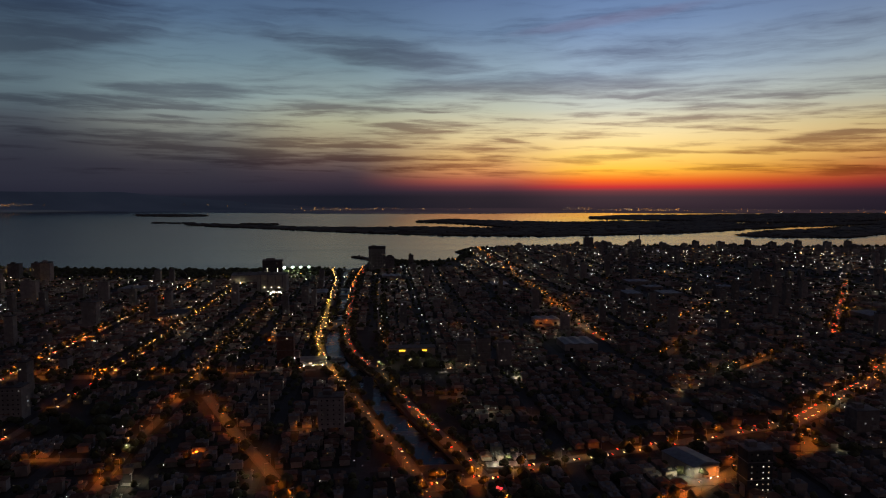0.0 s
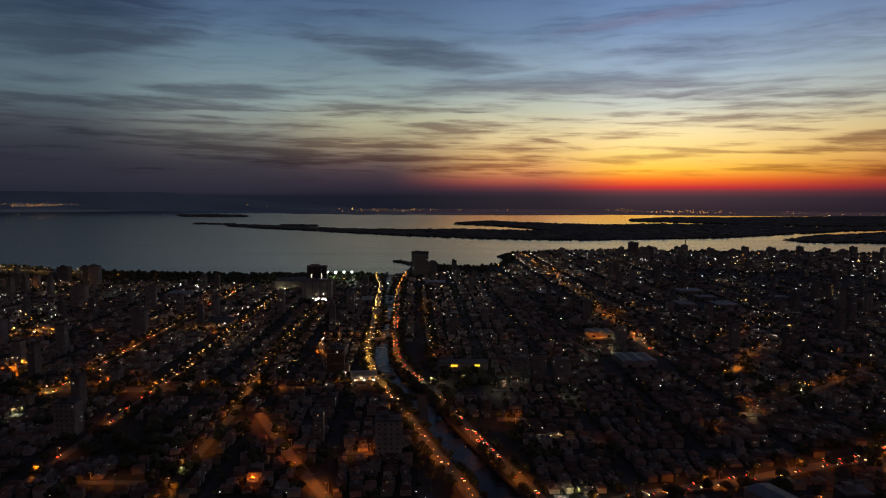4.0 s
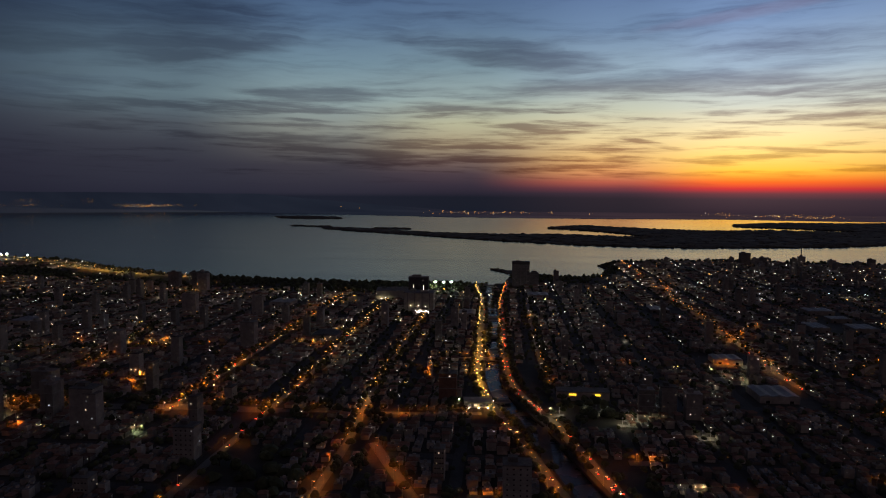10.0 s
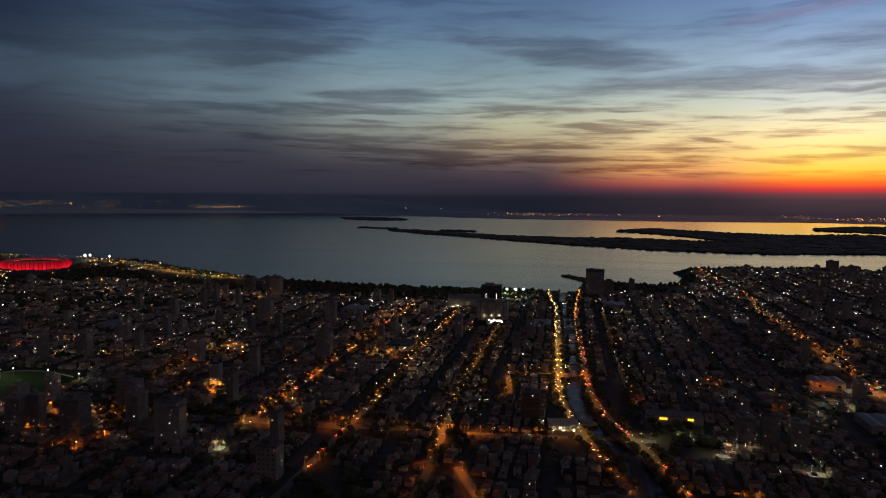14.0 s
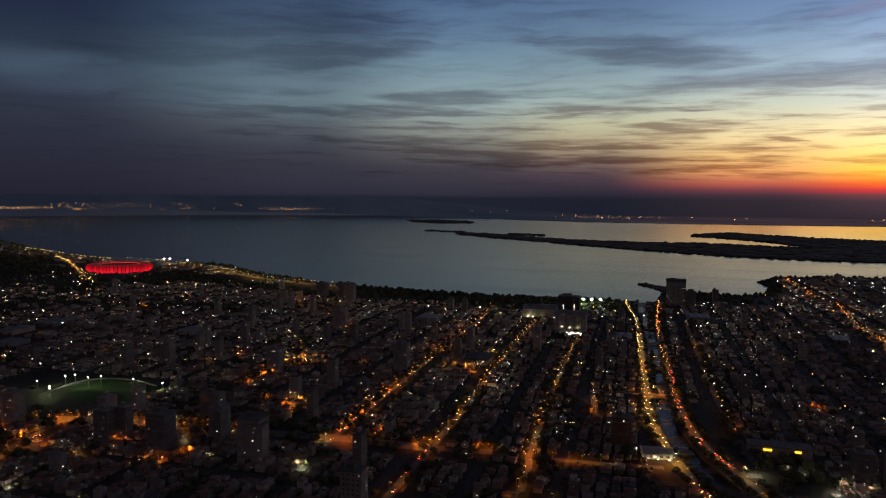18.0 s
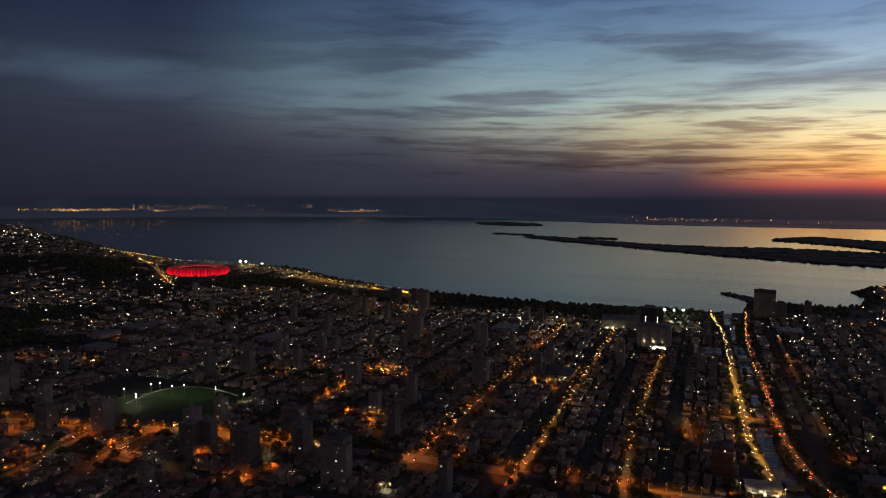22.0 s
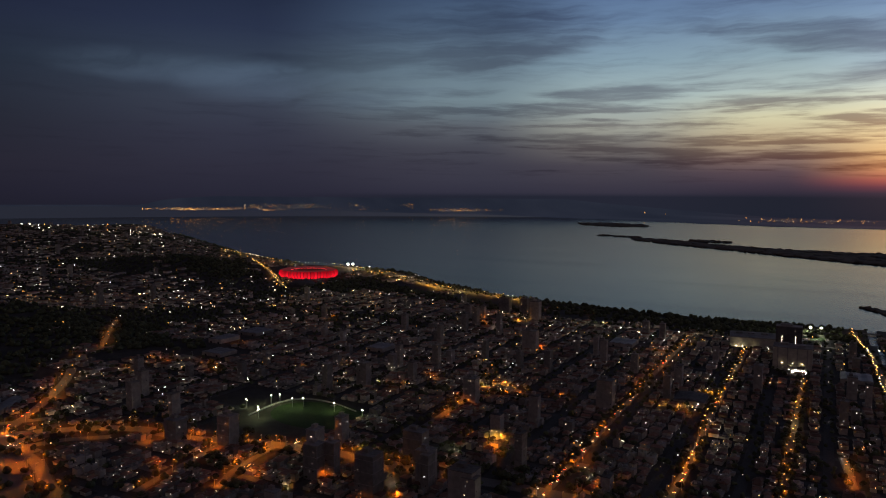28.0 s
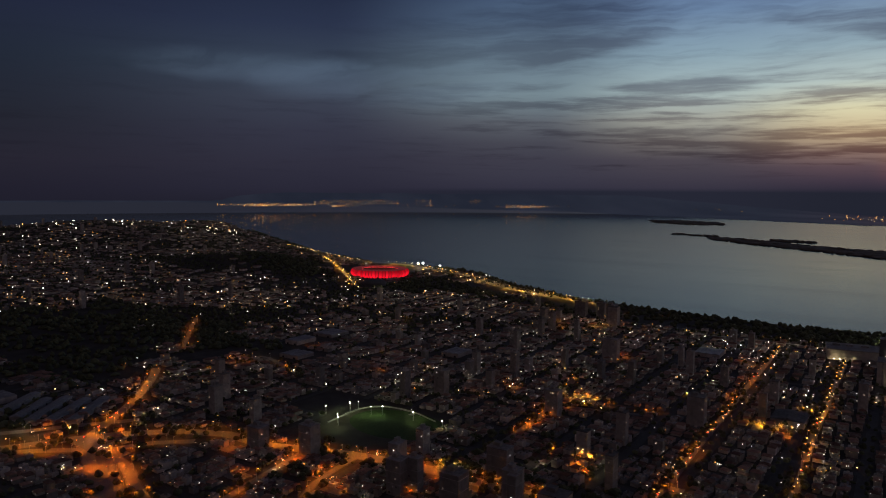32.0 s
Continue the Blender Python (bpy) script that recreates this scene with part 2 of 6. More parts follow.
def surface(name, a, b, grain=0.6, stains=0.04, rough=0.85, metal=0.0, island=0.0, bump=0.15):
    """Two colours mixed by stains and grain; island: how far each piece differs from the next."""
    m, t, bsdf = shader(name, a, rough, metal)
    where = t.node("ShaderNodeTexCoord").outputs["Object"]
    k = t.math("MULTIPLY_ADD", t.noise(where, grain, 4.0), 0.6, t.math("MULTIPLY", t.noise(where, stains, 3.0), 0.6))
    colour = t.mix(t.smooth(k, 0.35, 0.85), (*a, 1), (*b, 1))
    if island:
        one = t.node("ShaderNodeNewGeometry").outputs["Random Per Island"]
        two = t.node("ShaderNodeObjectInfo").outputs["Random"]
        k2 = t.math("FRACT", t.math("ADD", one, two))
        colour = t.mix(1.0, colour, t.ramp(k2, [(0.0, (1 - island, 1 - island, 1 - island, 1)), (0.5, (1, 0.97, 0.92, 1)), (1.0, (1 + island, 1 + island * 0.9, 1 + island * 0.8, 1))]), "MULTIPLY")
    t.put(bsdf, "Base Color", colour)
    bsdf.inputs["Specular IOR Level"].default_value = 0.5 if rough < 0.6 else 0.12
    bp = t.tree.nodes.new("ShaderNodeBump")
    bp.inputs["Strength"].default_value = bump
    t.put(bp, "Height", t.noise(where, grain * 2, 4.0))
    t.put(bsdf, "Normal", bp.outputs[0])
    return m


def glow(name, colour, power, casts=True):
    m = bpy.data.materials.new(name)
    m.use_nodes = True
    t = Tree(m.node_tree)
    t.tree.nodes.clear()
    e = t.node("ShaderNodeEmission", i0=(*colour, 1), i1=power)
    t.tree.links.new(e.outputs[0], t.node("ShaderNodeOutputMaterial").inputs[0])
    m.cycles.emission_sampling = "FRONT" if casts else "NONE"
    return m


def vary_glow(name, stops, low, high):
    """Small lights that differ one by one in colour and strength."""
    m = glow(name, (1, 1, 1), 1.0, False)
    t = Tree(m.node_tree)
    e = next(n for n in t.tree.nodes if n.type == "EMISSION")
    k = t.math("FRACT", t.math("ADD", t.node("ShaderNodeNewGeometry").outputs["Random Per Island"], t.node("ShaderNodeObjectInfo").outputs["Random"]))
    t.put(e, 0, t.ramp(k, stops))
    k2 = t.math("POWER", t.math("FRACT", t.math("MULTIPLY", k, 37.31)), 2.7)
    t.put(e, 1, t.math("MULTIPLY_ADD", k2, high - low, low))
    return m


GROUND = surface("bare_ground", (0.03, 0.027, 0.022), (0.06, 0.054, 0.045), 0.05, 0.004)
ASPHALT = surface("asphalt", (0.1, 0.097, 0.092), (0.15, 0.145, 0.136), 0.8, 0.03)
DARK_ASPHALT = surface("worn_dark_asphalt", (0.045, 0.043, 0.04), (0.07, 0.067, 0.062), 0.6, 0.03)
KERB = surface("kerb_concrete", (0.08, 0.078, 0.073), (0.12, 0.115, 0.11), 0.5, 0.05)
CONCRETE = surface("concrete", (0.16, 0.155, 0.145), (0.26, 0.25, 0.235), 0.3, 0.04)
PLASTER = surface("painted_plaster", (0.17, 0.158, 0.145), (0.3, 0.275, 0.25), 0.3, 0.05, island=0.5)
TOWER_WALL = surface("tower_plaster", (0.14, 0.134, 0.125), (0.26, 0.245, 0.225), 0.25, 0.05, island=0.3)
TILE_ROOF = surface("clay_roof", (0.11, 0.068, 0.055), (0.19, 0.12, 0.095), 0.5, 0.05, island=0.45)
FLAT_ROOF = surface("bitumen_roof", (0.09, 0.088, 0.088), (0.2, 0.193, 0.187), 0.4, 0.06, island=0.5)
LEAVES = surface("foliage", (0.034, 0.04, 0.024), (0.075, 0.085, 0.045), 0.4, 0.05, island=0.4, bump=0.6)
# island foliage with the distance haze put into its lighter colour
HAZED_SCRUB = surface("hazed_scrub", (0.075, 0.066, 0.05), (0.12, 0.105, 0.08), 0.3, 0.02, island=0.3, bump=0.5)
BARK = surface("bark", (0.05, 0.04, 0.03), (0.09, 0.07, 0.05), 1.5, 0.2)
GRASS = surface("turf", (0.016, 0.032, 0.01), (0.03, 0.055, 0.016), 0.3, 0.02)
STEEL = surface("galvanised_steel", (0.2, 0.2, 0.21), (0.3, 0.3, 0.31), 2.0, 0.3, 0.45, 0.8)
CAR_PAINT = surface("car_paint", (0.08, 0.08, 0.085), (0.1, 0.1, 0.105), 0.4, 0.1, 0.3, 0.2, island=0.8)
RUBBER = surface("rubber", (0.015, 0.015, 0.015), (0.025, 0.025, 0.025), 3.0, 0.5)
DARK_GLASS = shader("dark_glass", (0.02, 0.022, 0.025), 0.12)[0]


SODIUM = glow("sodium_lamp", (1.0, 0.2, 0.01), 640.0)
AMBER_LAMP = glow("amber_lamp", (1.0, 0.42, 0.05), 1500.0)
WHITE_LAMP = glow("white_lamp", (1.0, 0.92, 0.62), 420.0)
FLOOD = glow("flood_lamp", (0.95, 1.0, 0.85), 160.0)
DOTS = vary_glow("small_lights", [(0.0, (1, 0.85, 0.6, 1)), (0.28, (1, 0.93, 0.82, 1)), (0.45, (0.85, 0.95, 1, 1)), (0.68, (1, 0.8, 0.5, 1)), (0.8, (1, 0.36, 0.06, 1)), (0.92, (1, 0.42, 0.08, 1)), (1.0, (1, 0.7, 0.3, 1))], 0.15, 8.5)
LIT_PANE = vary_glow("lit_panes", [(0.0, (1, 0.75, 0.45, 1)), (0.5, (1, 0.88, 0.7, 1)), (0.8, (0.85, 0.95, 1, 1)), (1.0, (1, 0.6, 0.3, 1))], 0.06, 1.8)
FAR_DOTS = vary_glow("far_town_lights", [(0.0, (1, 0.36, 0.06, 1)), (0.55, (1, 0.45, 0.1, 1)), (0.85, (1, 0.6, 0.22, 1)), (1.0, (0.95, 0.85, 0.7, 1))], 0.25, 3.4)
TAIL = glow("tail_light", (1.0, 0.05, 0.02), 6.0, False)
HEAD = glow("head_light", (1.0, 0.72, 0.36), 4.0, False)
# the red light on the stadium roof is painted as an even glow
ROOF_SKIN = glow("red_glow_roof_membrane", lin(70, 26, 29)[:3], 1.0, False)
RED_SKIN = glow("red_lit_membrane", (1.0, 0.012, 0.03), 0.45, False)
t = Tree(RED_SKIN.node_tree)
rise = t.node("ShaderNodeSeparateXYZ", i0=t.node("ShaderNodeTexCoord").outputs["Object"]).outputs[2]
each = t.node("ShaderNodeObjectInfo").outputs["Random"]
t.put(next(n for n in t.tree.nodes if n.type == "EMISSION"), 1, t.math("MULTIPLY", t.smooth(rise, 3.0, 21.0, 0.72, 0.2), t.math("MULTIPLY_ADD", each, 0.6, 0.6)))
RED_NEON = glow("red_neon", (1.0, 0.04, 0.05), 3.0, False)
RED_CORE = glow("red_lit_rim", (1.0, 0.05, 0.06), 1.6, False)

# water: small waves, and level to the eye however far off
WATER, t, b = shader("lake_water", (0.03, 0.033, 0.03), 0.08)
b.inputs["IOR"].default_value = 1.19
b.inputs["Specular Tint"].default_value = (1.0, 0.97, 0.91, 1)
where = t.node("ShaderNodeNewGeometry").outputs["Position"]
lanes = t.noise(t.node("ShaderNodeMapping", i0=where, i2=(0, 0, 0.3), i3=(0.12, 1.0, 1.0)).outputs[0], 0.012, 4.0)
flow = t.math("MULTIPLY_ADD", t.noise(where, 0.05, 3.0), 0.5, t.math("MULTIPLY_ADD", t.smooth(lanes, 0.4, 0.75), 0.45, t.math("MULTIPLY", t.noise(where, 0.004, 3.0), 0.6)))
side = t.math("MULTIPLY_ADD", t.noise(where, 0.09, 2.0), 0.012, -0.006)
along = t.math("MULTIPLY_ADD", t.noise(where, 0.07, 2.0), 0.012, -0.006)
level = t.node("ShaderNodeVectorMath", i0=t.xyz(side, along, 1.0))
level.operation = "NORMALIZE"
t.put(b, "Normal", level.outputs[0])
place = t.node("ShaderNodeSeparateXYZ", i0=where).outputs
calm = t.math("MULTIPLY", t.smooth(place[1], 1750.0, 2300.0), t.smooth(place[0], -450.0, 50.0))  # sheltered channels behind the islands
t.put(b, "Roughness", t.math("MULTIPLY_ADD", calm, -0.1, t.math("MULTIPLY_ADD", flow, 0.05, 0.14)))
CANAL_WATER, t, b = shader("murky_canal_water", (0.03, 0.03, 0.026), 0.24)
b.inputs["IOR"].default_value = 1.16
where = t.node("ShaderNodeNewGeometry").outputs["Position"]
t.put(b, "Roughness", t.math("MULTIPLY_ADD", t.noise(where, 0.06, 4.0), 0.25, 0.14))
t.put(b, "Base Color", t.mix(t.smooth(t.noise(where, 0.03, 4.0), 0.4, 0.65), (0.022, 0.022, 0.02, 1), (0.045, 0.042, 0.034, 1)))
# hazy lowland: haze painted as a glow, duller away from the afterglow
FAR_LAND = glow("distant_haze_glow", (1, 1, 1), 1.0, False)
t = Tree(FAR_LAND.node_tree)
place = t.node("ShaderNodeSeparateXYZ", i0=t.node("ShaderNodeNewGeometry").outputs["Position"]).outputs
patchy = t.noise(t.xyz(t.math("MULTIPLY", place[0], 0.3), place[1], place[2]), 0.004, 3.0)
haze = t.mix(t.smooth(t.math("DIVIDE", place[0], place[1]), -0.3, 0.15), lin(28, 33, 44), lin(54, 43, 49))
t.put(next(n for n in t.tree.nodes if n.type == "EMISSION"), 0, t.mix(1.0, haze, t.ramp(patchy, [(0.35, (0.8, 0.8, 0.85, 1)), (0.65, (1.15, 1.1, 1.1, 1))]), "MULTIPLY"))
# no real water: an upright glow coloured like the sky-lit lake
FAR_WATER_GLOW = glow("distant_water_glow", (1, 1, 1), 1.0, False)
t = Tree(FAR_WATER_GLOW.node_tree)
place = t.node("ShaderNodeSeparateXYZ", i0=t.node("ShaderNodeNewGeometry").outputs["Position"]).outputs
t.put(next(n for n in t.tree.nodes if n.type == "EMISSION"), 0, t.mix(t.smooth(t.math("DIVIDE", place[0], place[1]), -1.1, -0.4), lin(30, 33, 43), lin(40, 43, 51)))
YELLOW_SIGN = glow("yellow_sign", (1.0, 0.58, 0.04), 1.6)
WARM_WASH = glow("warm_wall_light", (1.0, 0.84, 0.5), 50.0)
PALE_WALL = surface("pale_cladding", (0.26, 0.25, 0.215), (0.38, 0.365, 0.31), 0.2, 0.05)
HALL_LIGHT = glow("hall_light", (1.0, 0.96, 0.8), 10.0)
FIELD_LIGHT = glow("field_light", (0.88, 1.0, 0.6), 26.0)
REFLECTOR = glow("floodlight_glass", (0.8, 1.0, 0.5), 700.0)
STRIP_LIGHT = glow("strip_light", (1.0, 0.9, 0.65), 4.0, False)
SHEET_ROOF = surface("sheet_metal_roof", (0.13, 0.13, 0.128), (0.24, 0.235, 0.23), 0.3, 0.05, 0.6, 0.3)
BRICK_WALL = surface("dark_brick", (0.11, 0.06, 0.045), (0.19, 0.105, 0.08), 0.4, 0.06)
OFFICE_WALL = surface("office_cladding", (0.1, 0.098, 0.095), (0.18, 0.172, 0.165), 0.3, 0.05)
DARK_CLAD = surface("dark_cladding", (0.05, 0.05, 0.052), (0.09, 0.088, 0.085), 0.3, 0.05)
SMALL_WHITE = glow("small_white_lamp", (1.0, 0.95, 0.7), 120.0)
BRIGHT_DOTS = vary_glow("bright_small_lights", [(0.0, (1, 0.95, 0.8, 1)), (0.4, (0.95, 1, 0.95, 1)), (0.55, (1, 0.7, 0.2, 1)), (0.75, (1, 0.62, 0.12, 1)), (0.8, (1, 0.4, 0.06, 1)), (1.0, (1, 0.45, 0.1, 1))], 2.0, 9.0)
LENS_O = glow("orange_lens", (1.0, 0.36, 0.05), 4.0, False)
LENS_Y = glow("amber_lens", (1.0, 0.55, 0.13), 6.0, False)
LENS_W = glow("white_lens", (1.0, 0.92, 0.75), 4.5, False)


# ---- mesh helpers ----
class Soup:
    """Many solids gathered into one mesh."""

    def __init__(self):
        self.v, self.f, self.k = [], [], []

    def add(self, verts, faces, slot=0):
        n = len(self.v)
        self.v.extend(verts)
        self.f.extend(tuple(n + i for i in face) for face in faces)
        self.k.extend([slot] * len(faces))

    def box(self, x, y, z, sx, sy, sz, turn=0.0, slot=0, top_slot=None, floor=False):
        """A box that stands on z, turned about the vertical."""
        c, s = math.cos(turn), math.sin(turn)
        p = [(x + c * a - s * b, y + s * a + c * b) for a, b in ((-sx / 2, -sy / 2), (sx / 2, -sy / 2), (sx / 2, sy / 2), (-sx / 2, sy / 2))]
        v = [(*q, z) for q in p] + [(*q, z + sz) for q in p]
        self.add(v, [(0, 1, 5, 4), (1, 2, 6, 5), (2, 3, 7, 6), (3, 0, 4, 7)], slot)
        self.f.append(tuple(len(self.v) - 8 + i for i in (4, 5, 6, 7)))
        self.k.append(slot if top_slot is None else top_slot)
        if floor:
            self.f.append(tuple(len(self.v) - 8 + i for i in (3, 2, 1, 0)))
            self.k.append(slot)

    def down(self, x, y, z, sx, sy, turn=0.0, slot=0):
        """A flat glass that faces the ground."""
        c, s = math.cos(turn), math.sin(turn)
        self.add([(x + c * a - s * b, y + s * a + c * b, z) for a, b in ((-sx / 2, -sy / 2), (-sx / 2, sy / 2), (sx / 2, sy / 2), (sx / 2, -sy / 2))], [(0, 1, 2, 3)], slot)

    def roof(self, x, y, z, sx, sy, rise, turn=0.0, slot=0, hip=0.3, over=0.4):
        """A hipped roof with eaves, its ridge along its longer side."""
        c, s = math.cos(turn), math.sin(turn)
        ax, ay = sx / 2 + over, sy / 2 + over
        rx, ry = (max(ax - hip * sx, 0.2), 0.0) if sx >= sy else (0.0, max(ay - hip * sy, 0.2))
        low = ((-ax, -ay), (ax, -ay), (ax, ay), (-ax, ay))
        v = [(a, b, z) for a, b in low] + [(a, b, z + 0.25) for a, b in low] + [(-rx, -ry, z + rise), (rx, ry, z + rise)]
        v = [(x + c * a - s * b, y + s * a + c * b, h) for a, b, h in v]
        f = [(0, 1, 5, 4), (1, 2, 6, 5), (2, 3, 7, 6), (3, 0, 4, 7)]
        f += [(4, 5, 9, 8), (5, 6, 9), (6, 7, 8, 9), (7, 4, 8)] if sx >= sy else [(4, 5, 8), (5, 6, 9, 8), (6, 7, 9), (7, 4, 8, 9)]
        self.add(v, f, slot)

    def gem(self, x, y, z, r, squash=1.0, slot=0):
        v = [(x + r, y, z), (x, y + r, z), (x - r, y, z), (x, y - r, z), (x, y, z + r * squash), (x, y, z - r * squash)]
        self.add(v, [(0, 1, 4), (1, 2, 4), (2, 3, 4), (3, 0, 4), (1, 0, 5), (2, 1, 5), (3, 2, 5), (0, 3, 5)], slot)

    def clump(self, x, y, z, r, h, rnd, slot=0):
        """A ragged leaf clump: a lumpy low dome."""
        n = 6
        v, a0 = [], rnd.random() * 6.28
        for ring, (q, up) in enumerate(((0.75, 0.0), (1.0, 0.35), (0.62, 0.78))):
            for i in range(n):
                a = a0 + (i + ring * 0.5) * 6.2832 / n
                k = r * q * (0.75 + 0.5 * rnd.random())
                v.append((x + k * math.cos(a), y + k * math.sin(a), z + h * (up + 0.16 * (rnd.random() - 0.5))))
        v.append((x + r * 0.3 * (rnd.random() - 0.5), y + r * 0.3 * (rnd.random() - 0.5), z + h))
        f = []
        for ring in (0, n):
            for i in range(n):
                j = (i + 1) % n
                f += [(ring + i, ring + j, ring + n + i), (ring + j, ring + n + j, ring + n + i)]
        f += [(2 * n + i, 2 * n + (i + 1) % n, 3 * n) for i in range(n)]
        self.add(v, f, slot)

    def strip(self, line, width, z, slot=0, thick=0.0, height=None):
        """A flat band along a line of (x, y); height lifts it onto the land."""
        pts = [Vector(p) for p in line]
        v = []
        for i, p in enumerate(pts):
            d = (pts[min(i + 1, len(pts) - 1)] - pts[max(i - 1, 0)]).normalized()
            s = Vector((-d.y, d.x)) * width / 2
            for q in (p + s, p - s):
                v.append((q.x, q.y, z + (height(p.x, p.y) if height else 0.0)))
        f = [(2 * i, 2 * i + 1, 2 * i + 3, 2 * i + 2) for i in range(len(pts) - 1)]
        if thick:
            n = len(v)
            v += [(a, b, c - thick) for a, b, c in v]
            f += [(2 * i + 2, n + 2 * i + 2, n + 2 * i, 2 * i) for i in range(len(pts) - 1)]
            f += [(2 * i + 1, n + 2 * i + 1, n + 2 * i + 3, 2 * i + 3) for i in range(len(pts) - 1)]
            m = n - 2
            f += [(0, n, n + 1, 1), (m + 1, n + m + 1, n + m, m)]
        self.add(v, f, slot)

    def mesh(self, name, *materials):
        me = bpy.data.meshes.new(name)
        me.from_pydata(self.v, [], self.f)
        for m in materials:
            me.materials.append(m)
        me.polygons.foreach_set("material_index", self.k)
        me.update()
        return me


def thing(name, soup, materials, label="", category="", group="", kind="", parent=None):
    if isinstance(soup, bpy.types.Mesh):
        materials = ()
    mats = materials if isinstance(materials, (tuple, list)) else (materials,)
    ob = new(name, soup.mesh(name, *mats) if isinstance(soup, Soup) else soup)
    ob.parent = parent
    return tagged(ob, label, category, group, kind)


def part(name, soup, material, parent, label=""):
    return thing(name, soup, material, label, parent=parent)


def holder(name, x, y, z, turn=0.0, **tags):
    ob = new(name)
    ob.matrix_basis = pose(x, y, z, 0, 0, math.degrees(turn))
    return tagged(ob, **tags)


def dense(line, step):
    out = []
    for a, b in zip(line, line[1:]):
        n = max(1, int(math.dist(a, b) / step))
        out += [(a[0] + (b[0] - a[0]) * i / n, a[1] + (b[1] - a[1]) * i / n) for i in range(n)]
    return out + [tuple(line[-1])]


def eased(line, step=12.0):
    """A line bent smoothly through its points."""
    p = [line[0], *line, line[-1]]
    out = []
    for a, b, c, d in zip(p, p[1:], p[2:], p[3:]):
        n = max(1, int(math.dist(b, c) / step))
        for i in range(n):
            u = i / n
            out.append(tuple(0.5 * (2 * b[k] + (c[k] - a[k]) * u + (2 * a[k] - 5 * b[k] + 4 * c[k] - d[k]) * u * u + (3 * b[k] - a[k] - 3 * c[k] + d[k]) * u ** 3) for k in (0, 1)))
    return out + [tuple(line[-1])]


def shifted(line, off):
    out = []
    for i, p in enumerate(line):
        d = (Vector(line[min(i + 1, len(line) - 1)]) - Vector(line[max(i - 1, 0)])).normalized()
        out.append((p[0] - d.y * off, p[1] + d.x * off))
    return out


def inside(poly, xs, ys):
    xs, ys = np.asarray(xs, float), np.asarray(ys, float)
    hit = np.zeros(xs.shape, bool)
    for (x1, y1), (x2, y2) in zip(poly, poly[1:] + poly[:1]):
        if y1 != y2:
            hit ^= ((y1 > ys) != (y2 > ys)) & (xs < (x2 - x1) * (ys - y1) / (y2 - y1) + x1)
    return hit


def gap_to(lines, xs, ys):
    """The distance of each place to the nearest of some lines."""
    best = np.full(np.shape(xs), 1e9)
    for line in lines:
        for (x1, y1), (x2, y2) in zip(line, line[1:]):
            dx, dy = x2 - x1, y2 - y1
            u = np.clip(((xs - x1) * dx + (ys - y1) * dy) / (dx * dx + dy * dy + 1e-9), 0, 1)
            best = np.minimum(best, np.hypot(xs - x1 - u * dx, ys - y1 - u * dy))
    return best


# ---- the plan ----
LAND = 2.4
CANAL = eased([(-190, 1430), (-178, 1287), (-149, 1067), (-135, 911), (-121, 795), (-114, 718), (-94, 635), (-68, 575), (-47, 509), (-25, 447), (-5, 393), (12, 345), (60, 200), (160, -100), (300, -500)], 25)
AVENUE_L = eased([(-211, 1400), (-207, 1345), (-180, 1203), (-164, 1062), (-153, 950), (-141, 845), (-132, 760), (-123, 695), (-101, 612), (-80, 557), (-53, 475), (-42, 444), (-29, 413), (-21, 390), (-13, 361), (-5, 343), (40, 200), (138, -100)], 25)
AVENUE_R = eased([(-157, 1430), (-155, 1350), (-147, 1180), (-133, 1030), (-119, 895), (-106, 770), (-94, 697), (-74, 632), (-50, 580), (-26, 502), (-5, 441), (8, 407), (22, 365), (80, 205), (180, -90)], 25)
SHORE = [(-3500, 2330), (-3300, 2420), (-2830, 2180), (-2500, 2020), (-2060, 1800), (-1670, 1680), (-1460, 1710), (-1360, 1700), (-1250, 1655), (-1090, 1540), (-920, 1460), (-830, 1435),
         (-690, 1412), (-560, 1398), (-450, 1396), (-330, 1405), (-215, 1425)]
SHORE_N = [(-165, 1430), (-157, 1560), (-115, 1585), (-70, 1572), (-18, 1575), (20, 1606), (40, 1700), (45, 1783), (31, 1850), (80, 1945), (170, 2005), (350, 2055), (512, 2035), (666, 2025), (825, 2015),
           (964, 2005), (1131, 2000), (1400, 2010), (1900, 2100), (2600, 2350), (3300, 2500)]
ROADS = {}


def street(name, width, lamp_step, part_lit, *line):
    """A street by its middle line; part_lit: the share of its lamps that burn."""
    ROADS[name] = (eased(line, 20), width * 0.68, lamp_step, part_lit)


street("cross_avenue", 11, 22, 0.95, (-9, 353), (20, 365), (45, 377), (69, 392), (105, 405), (142, 419), (185, 439), (229, 456))
street("cross_avenue_east", 16, 12, 0.95, (229, 456), (250, 474), (283, 507), (308, 529), (335, 553), (374, 598), (420, 640), (560, 760))
street("slip_road", 12, 16, 0.9, (226, 454), (224, 436), (222, 418), (214, 398))
street("south_street", 8, 14, 0.8, (105, 330), (122, 344), (141, 361), (158, 376), (185, 400))
street("third_street", 6, 26, 0.65, (-110, 1230), (-87, 958), (-64, 732), (-48, 632))
street("bay_avenue", 9, 15, 0.97, (95, 1935), (105, 1760), (117, 1600), (138, 1480), (131, 1290), (137, 1200), (147, 1080), (150, 1000), (156, 920), (160, 840), (160, 780), (168, 720))
street("diagonal_street", 8, 20, 0.9, (-177, 520), (-146, 464), (-122, 421), (-98, 381), (-82, 351), (-60, 310))
